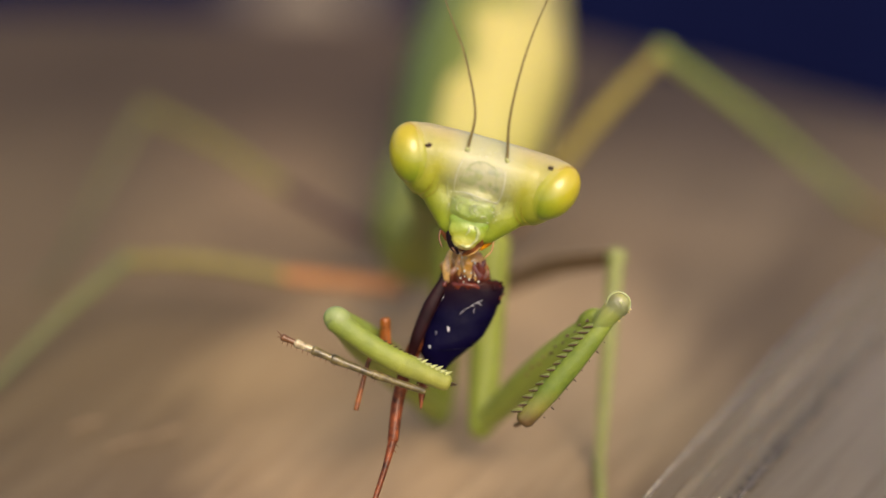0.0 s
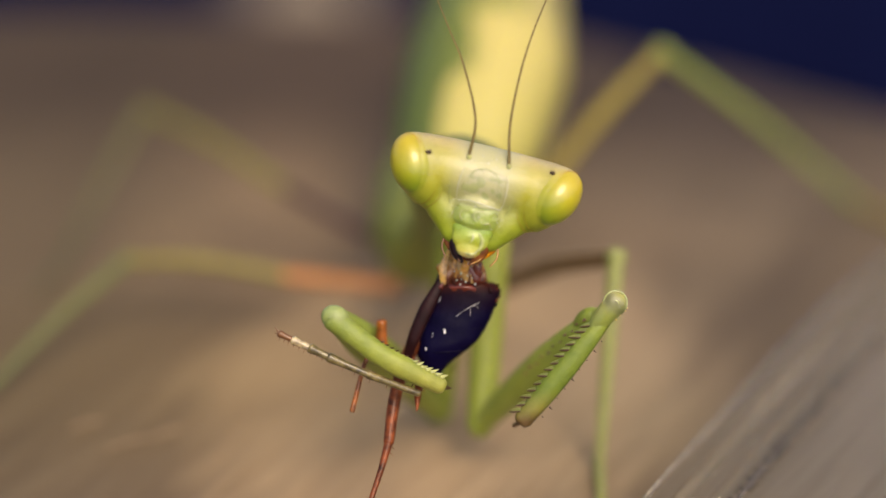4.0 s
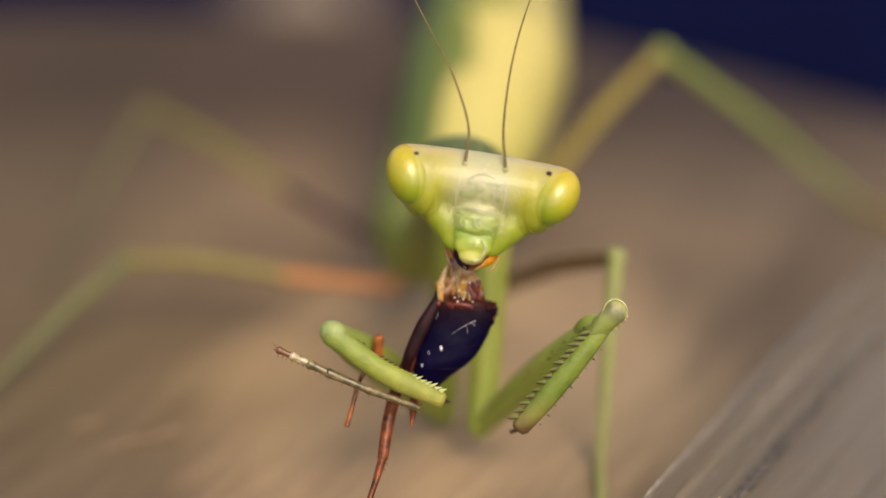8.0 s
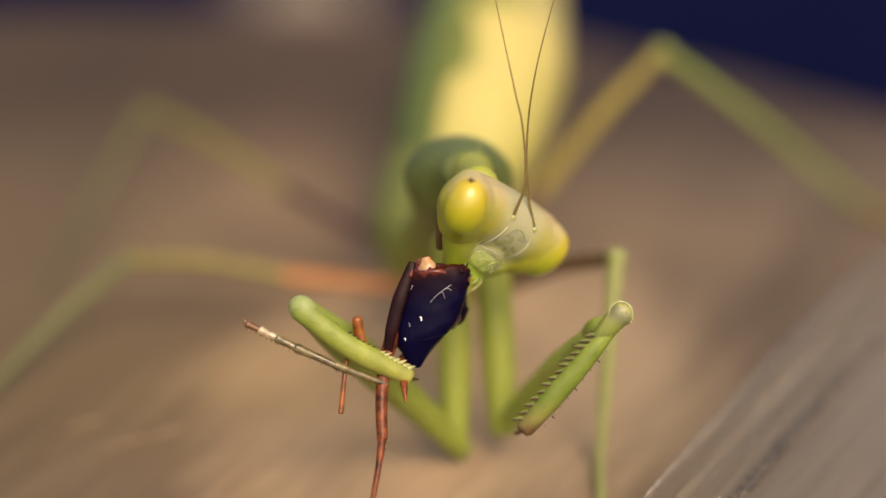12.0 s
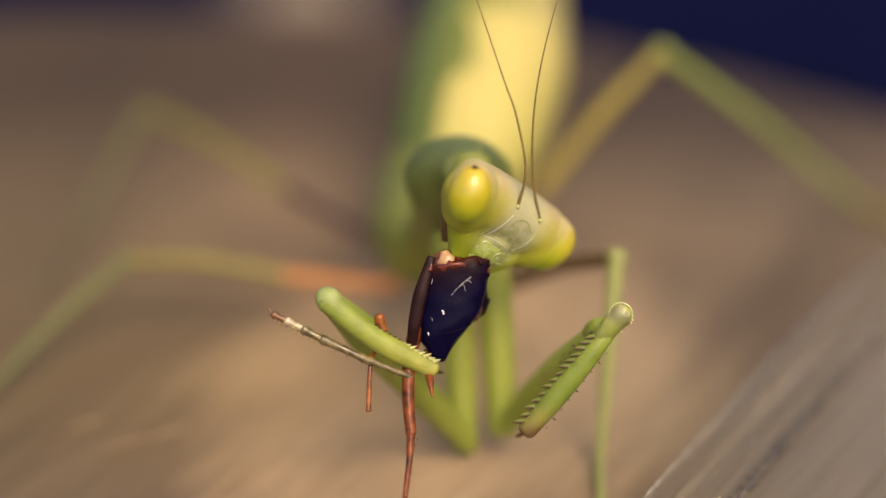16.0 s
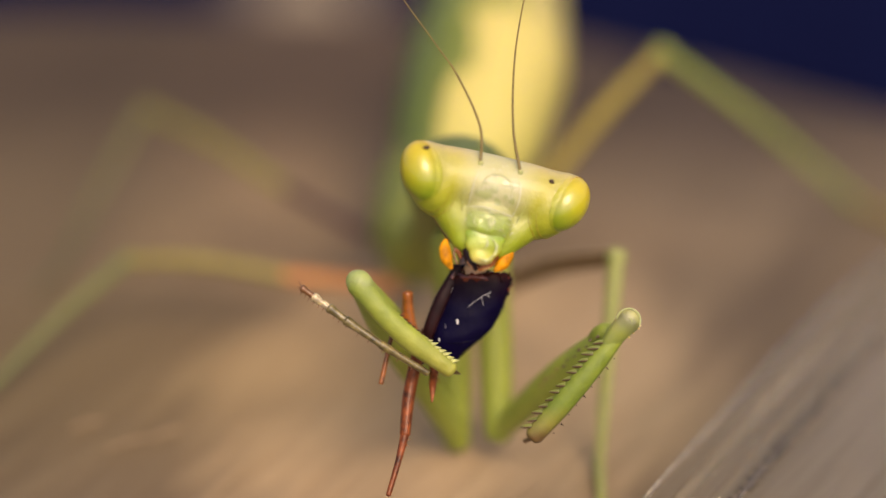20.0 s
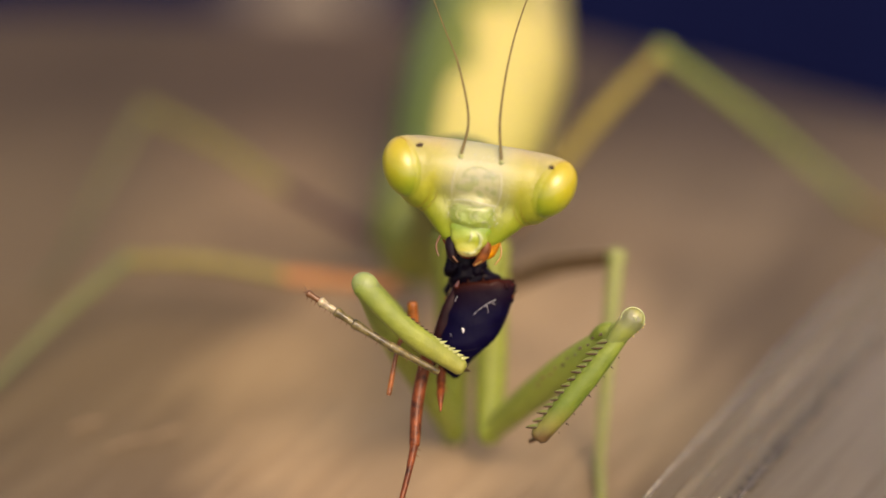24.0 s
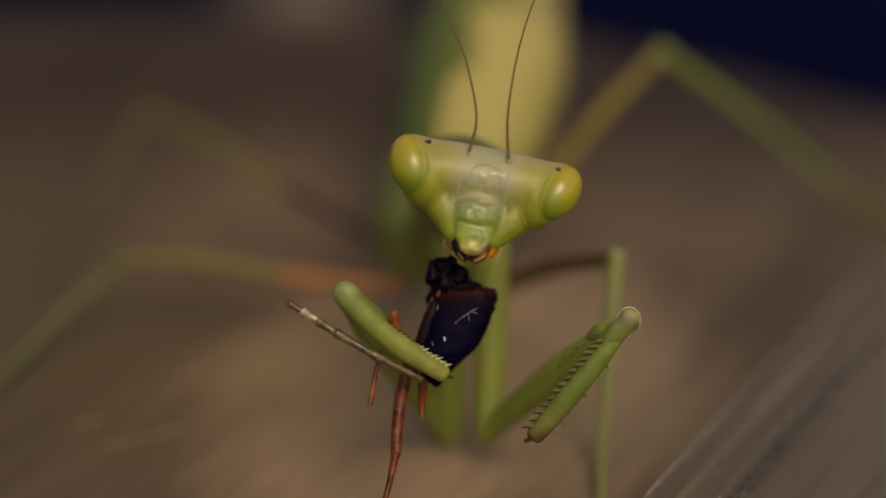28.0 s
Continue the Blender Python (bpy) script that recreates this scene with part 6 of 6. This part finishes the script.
# how far the jaws part: seconds, share
GAPE = [(0, 0.5), (1, 0.6), (2, 1.0), (3, 0.6), (5.5, 0.5), (6.5, 0.9), (7.5, 0.3), (8.5, 0.3), (9.5, 0.8), (10.5, 0.7), (11, 0.6), (11.6, 0.3), (12, 0), (17.3, 0), (17.9, 0.3), (19, 0.5), (19.4, 0.2),
        (19.6, 0.6), (19.9, 0.1), (20.2, 1.0), (20.5, 0.1), (21, 0.2), (21.5, 0.9), (23.5, 0.9), (24.5, 1.0), (25.5, 0.6), (26.5, 0.5), (27, 0.5), (28, 0.5)]


def path(rows):
    res = [(t, pose(x * MM, y * MM, z * MM, a, b, c)) for t, x, y, z, a, b, c in rows]
    return ([(0.0, res[0][1])] if res[0][0] > 0 else []) + res + ([(28.0, res[-1][1])] if res[-1][0] < 28 else [])


def motions():
    walk(head, path(HEAD_ROWS))
    walk(FEMUR_R, path(RIGHT_FEMUR_ROWS))
    walk(FEMUR_L, path(LEFT_FEMUR_ROWS))
    walk(TIBIA_R, path(RIGHT_TIBIA_ROWS))
    walk(TIBIA_L, path(LEFT_TIBIA_ROWS))
    for (ob, base), rows in zip(FEELERS, (LEFT_ANTENNA_ROWS, RIGHT_ANTENNA_ROWS)):
        walk(ob, path([(t, *base, a, b, c) for t, a, b, c in rows]))
    # the painted pseudopupil mark shifts over the eye as the head turns
    left = [(0, on_head(-2.57, 0.54)), (3.5, on_head(-2.57, 0.54)), (5.5, on_eye(-1, 0.86, 0.5) + Vector((0, 0.06, 0))), (11.6, on_eye(-1, 0.86, 0.5) + Vector((0, 0.06, 0))), (12, on_eye(-1, -0.08, 0.98)), (17.3, on_eye(-1, -0.08, 0.98)), (17.9, on_eye(-1, 0.84, 0.54)),
            (19, on_eye(-1, 0.84, 0.54)), (20, on_eye(-1, 0.72, 0.6)), (21, on_eye(-1, 0.48, 0.36)), (21.5, on_eye(-1, 0.48, 0.36)), (23.5, on_head(-2.73, 1.0)), (28, on_head(-2.73, 1.0))]
    right = [(0, on_head(2.81, 0.95)), (11.6, on_head(2.79, 0.94)), (12, on_eye(1, -0.6, 0.6)), (17.3, on_eye(1, -0.6, 0.6)), (17.9, on_head(2.53, 0.82)), (20, on_head(2.34, 0.7)), (21.5, on_head(2.3, 0.7)), (23.5, on_eye(1, 0.86, 0.5)), (28, on_eye(1, 0.86, 0.5))]
    for ob, spots in zip(SPOTS, (left, right)):
        walk(ob, [(t, Matrix.Translation(p * MM)) for t, p in spots])
    walk(COXA_R, path(RIGHT_COXA_ROWS))
    walk(COXA_L, path(LEFT_COXA_ROWS))
    walk(prey, path(PREY_ROWS))
    # flesh is eaten away bit by bit; later a black strand is pulled out of the shell
    walk(FLESH, path([(0.0, 0, 0, 0, 0, 0, 0), (11.6, 0, 0, 0, 0, 0, 0), (12.0, -0.2, 0.4, -1.6, 0, 0, 0), (17.3, -0.2, 0.4, -1.6, 0, 0, 0), (17.9, -0.15, 0.6, -1.2, 0, 0, 0), (21.5, -0.15, 0.6, -1.3, 0, 0, 0), (23.5, -0.4, 0.6, -1.4, 0, 0, 0), (28.0, -0.4, 0.6, -1.4, 0, 0, 0)]))
    walk(KNOB, path([(0.0, -0.1, 0.3, -0.1, 0, 0, 0), (11.6, -0.1, 0.3, -0.3, 0, 0, 0), (12.0, -0.45, 0.25, -1.6, 0, 0, 0), (17.3, -0.45, 0.25, -1.6, 0, 0, 0), (17.9, -0.1, 0.15, -1.1, 0, 0, 0), (21.5, -0.1, 0.15, -1.15, 0, 0, 0), (23.5, -0.3, 0.8, -1.8, 0, 0, 0), (28.0, -0.3, 0.8, -1.8, 0, 0, 0)]))
    walk(STRAND, path([(0.0, 0.0, 0.5, -0.6, 0, 0, 0), (11.6, 0.0, 0.5, -0.6, 0, 0, 0), (12.0, 0, 0.6, -1.5, 0, 0, 0), (17.3, 0, 0.6, -1.5, 0, 0, 0), (17.9, 0, 0.55, -1.0, 0, 0, 0), (21.5, 0, 0.55, -1.0, 0, 0, 0), (23.5, -0.25, 0, 0, 0, 0, 0), (28.0, -0.25, 0, 0, 0, 0, 0)]))
    walk(WING_CASE, path([(0.0, 0, 0, 0, 0, 0, 0), (17.3, 0, 0, 0, 0, 0, 0), (17.9, 0.12, 0, 0, 0, 0, 0), (21.5, 0.12, 0, 0, 0, 0, 0), (23.5, 0.25, 0.2, 0, 0, 0, 0), (28.0, 0.25, 0.2, 0, 0, 0, 0)]))
    walk(TORN_RIM, path([(0.0, 0, 0, 0, 0, 0, 0), (17.3, 0, 0, 0, 0, 0, 0), (17.9, 0, 0.0, 0.0, 0, 0, 0), (21.5, 0, 0.0, 0.0, 0, 0, 0), (23.5, 0, 0.4, -0.7, 0, 0, 0), (28.0, 0, 0.4, -0.7, 0, 0, 0)]))
    walk(PINNED_LEG, path([(0.0, 0, 0, 0, 0, 0, 0), (17.3, 0, 0, 0, 0, 0, 0), (17.9, 0.65, 0, 0.9, 0, 0, 0), (28.0, 0.65, 0, 0.9, 0, 0, 0)]))
    # the mouthparts are tucked behind the lip at first and spread later on
    for ob, s in MAXILLAE:
        tucked = Vector((s * 0.45, -0.2, -2.3)) * MM
        spread = Vector((1.24, -0.6, -2.45) if s > 0 else (-1.6, -0.5, -2.75)) * MM
        walk(ob, [(t, Matrix.Translation(tucked.lerp(spread, left if s < 0 else right))) for t, left, right in FLAPS])
    chew = random.Random(9)
    for ob, rest, s in JAWS:
        rows = []
        for k in range(57):
            gape = float(np.interp(k * 0.5, *zip(*GAPE)))
            apart = pose(s * (0.3 * gape - 0.22) * MM, 0.1 * (1 - gape) * MM, 0.12 * (1 - gape) * MM)
            rows.append((k * 0.5, apart @ rest @ pose(0, 0, 0, chew.uniform(-4, 4), -s * (12 * gape - 6 + chew.uniform(-3, 3)), 0)))
        walk(ob, rows)


motions()
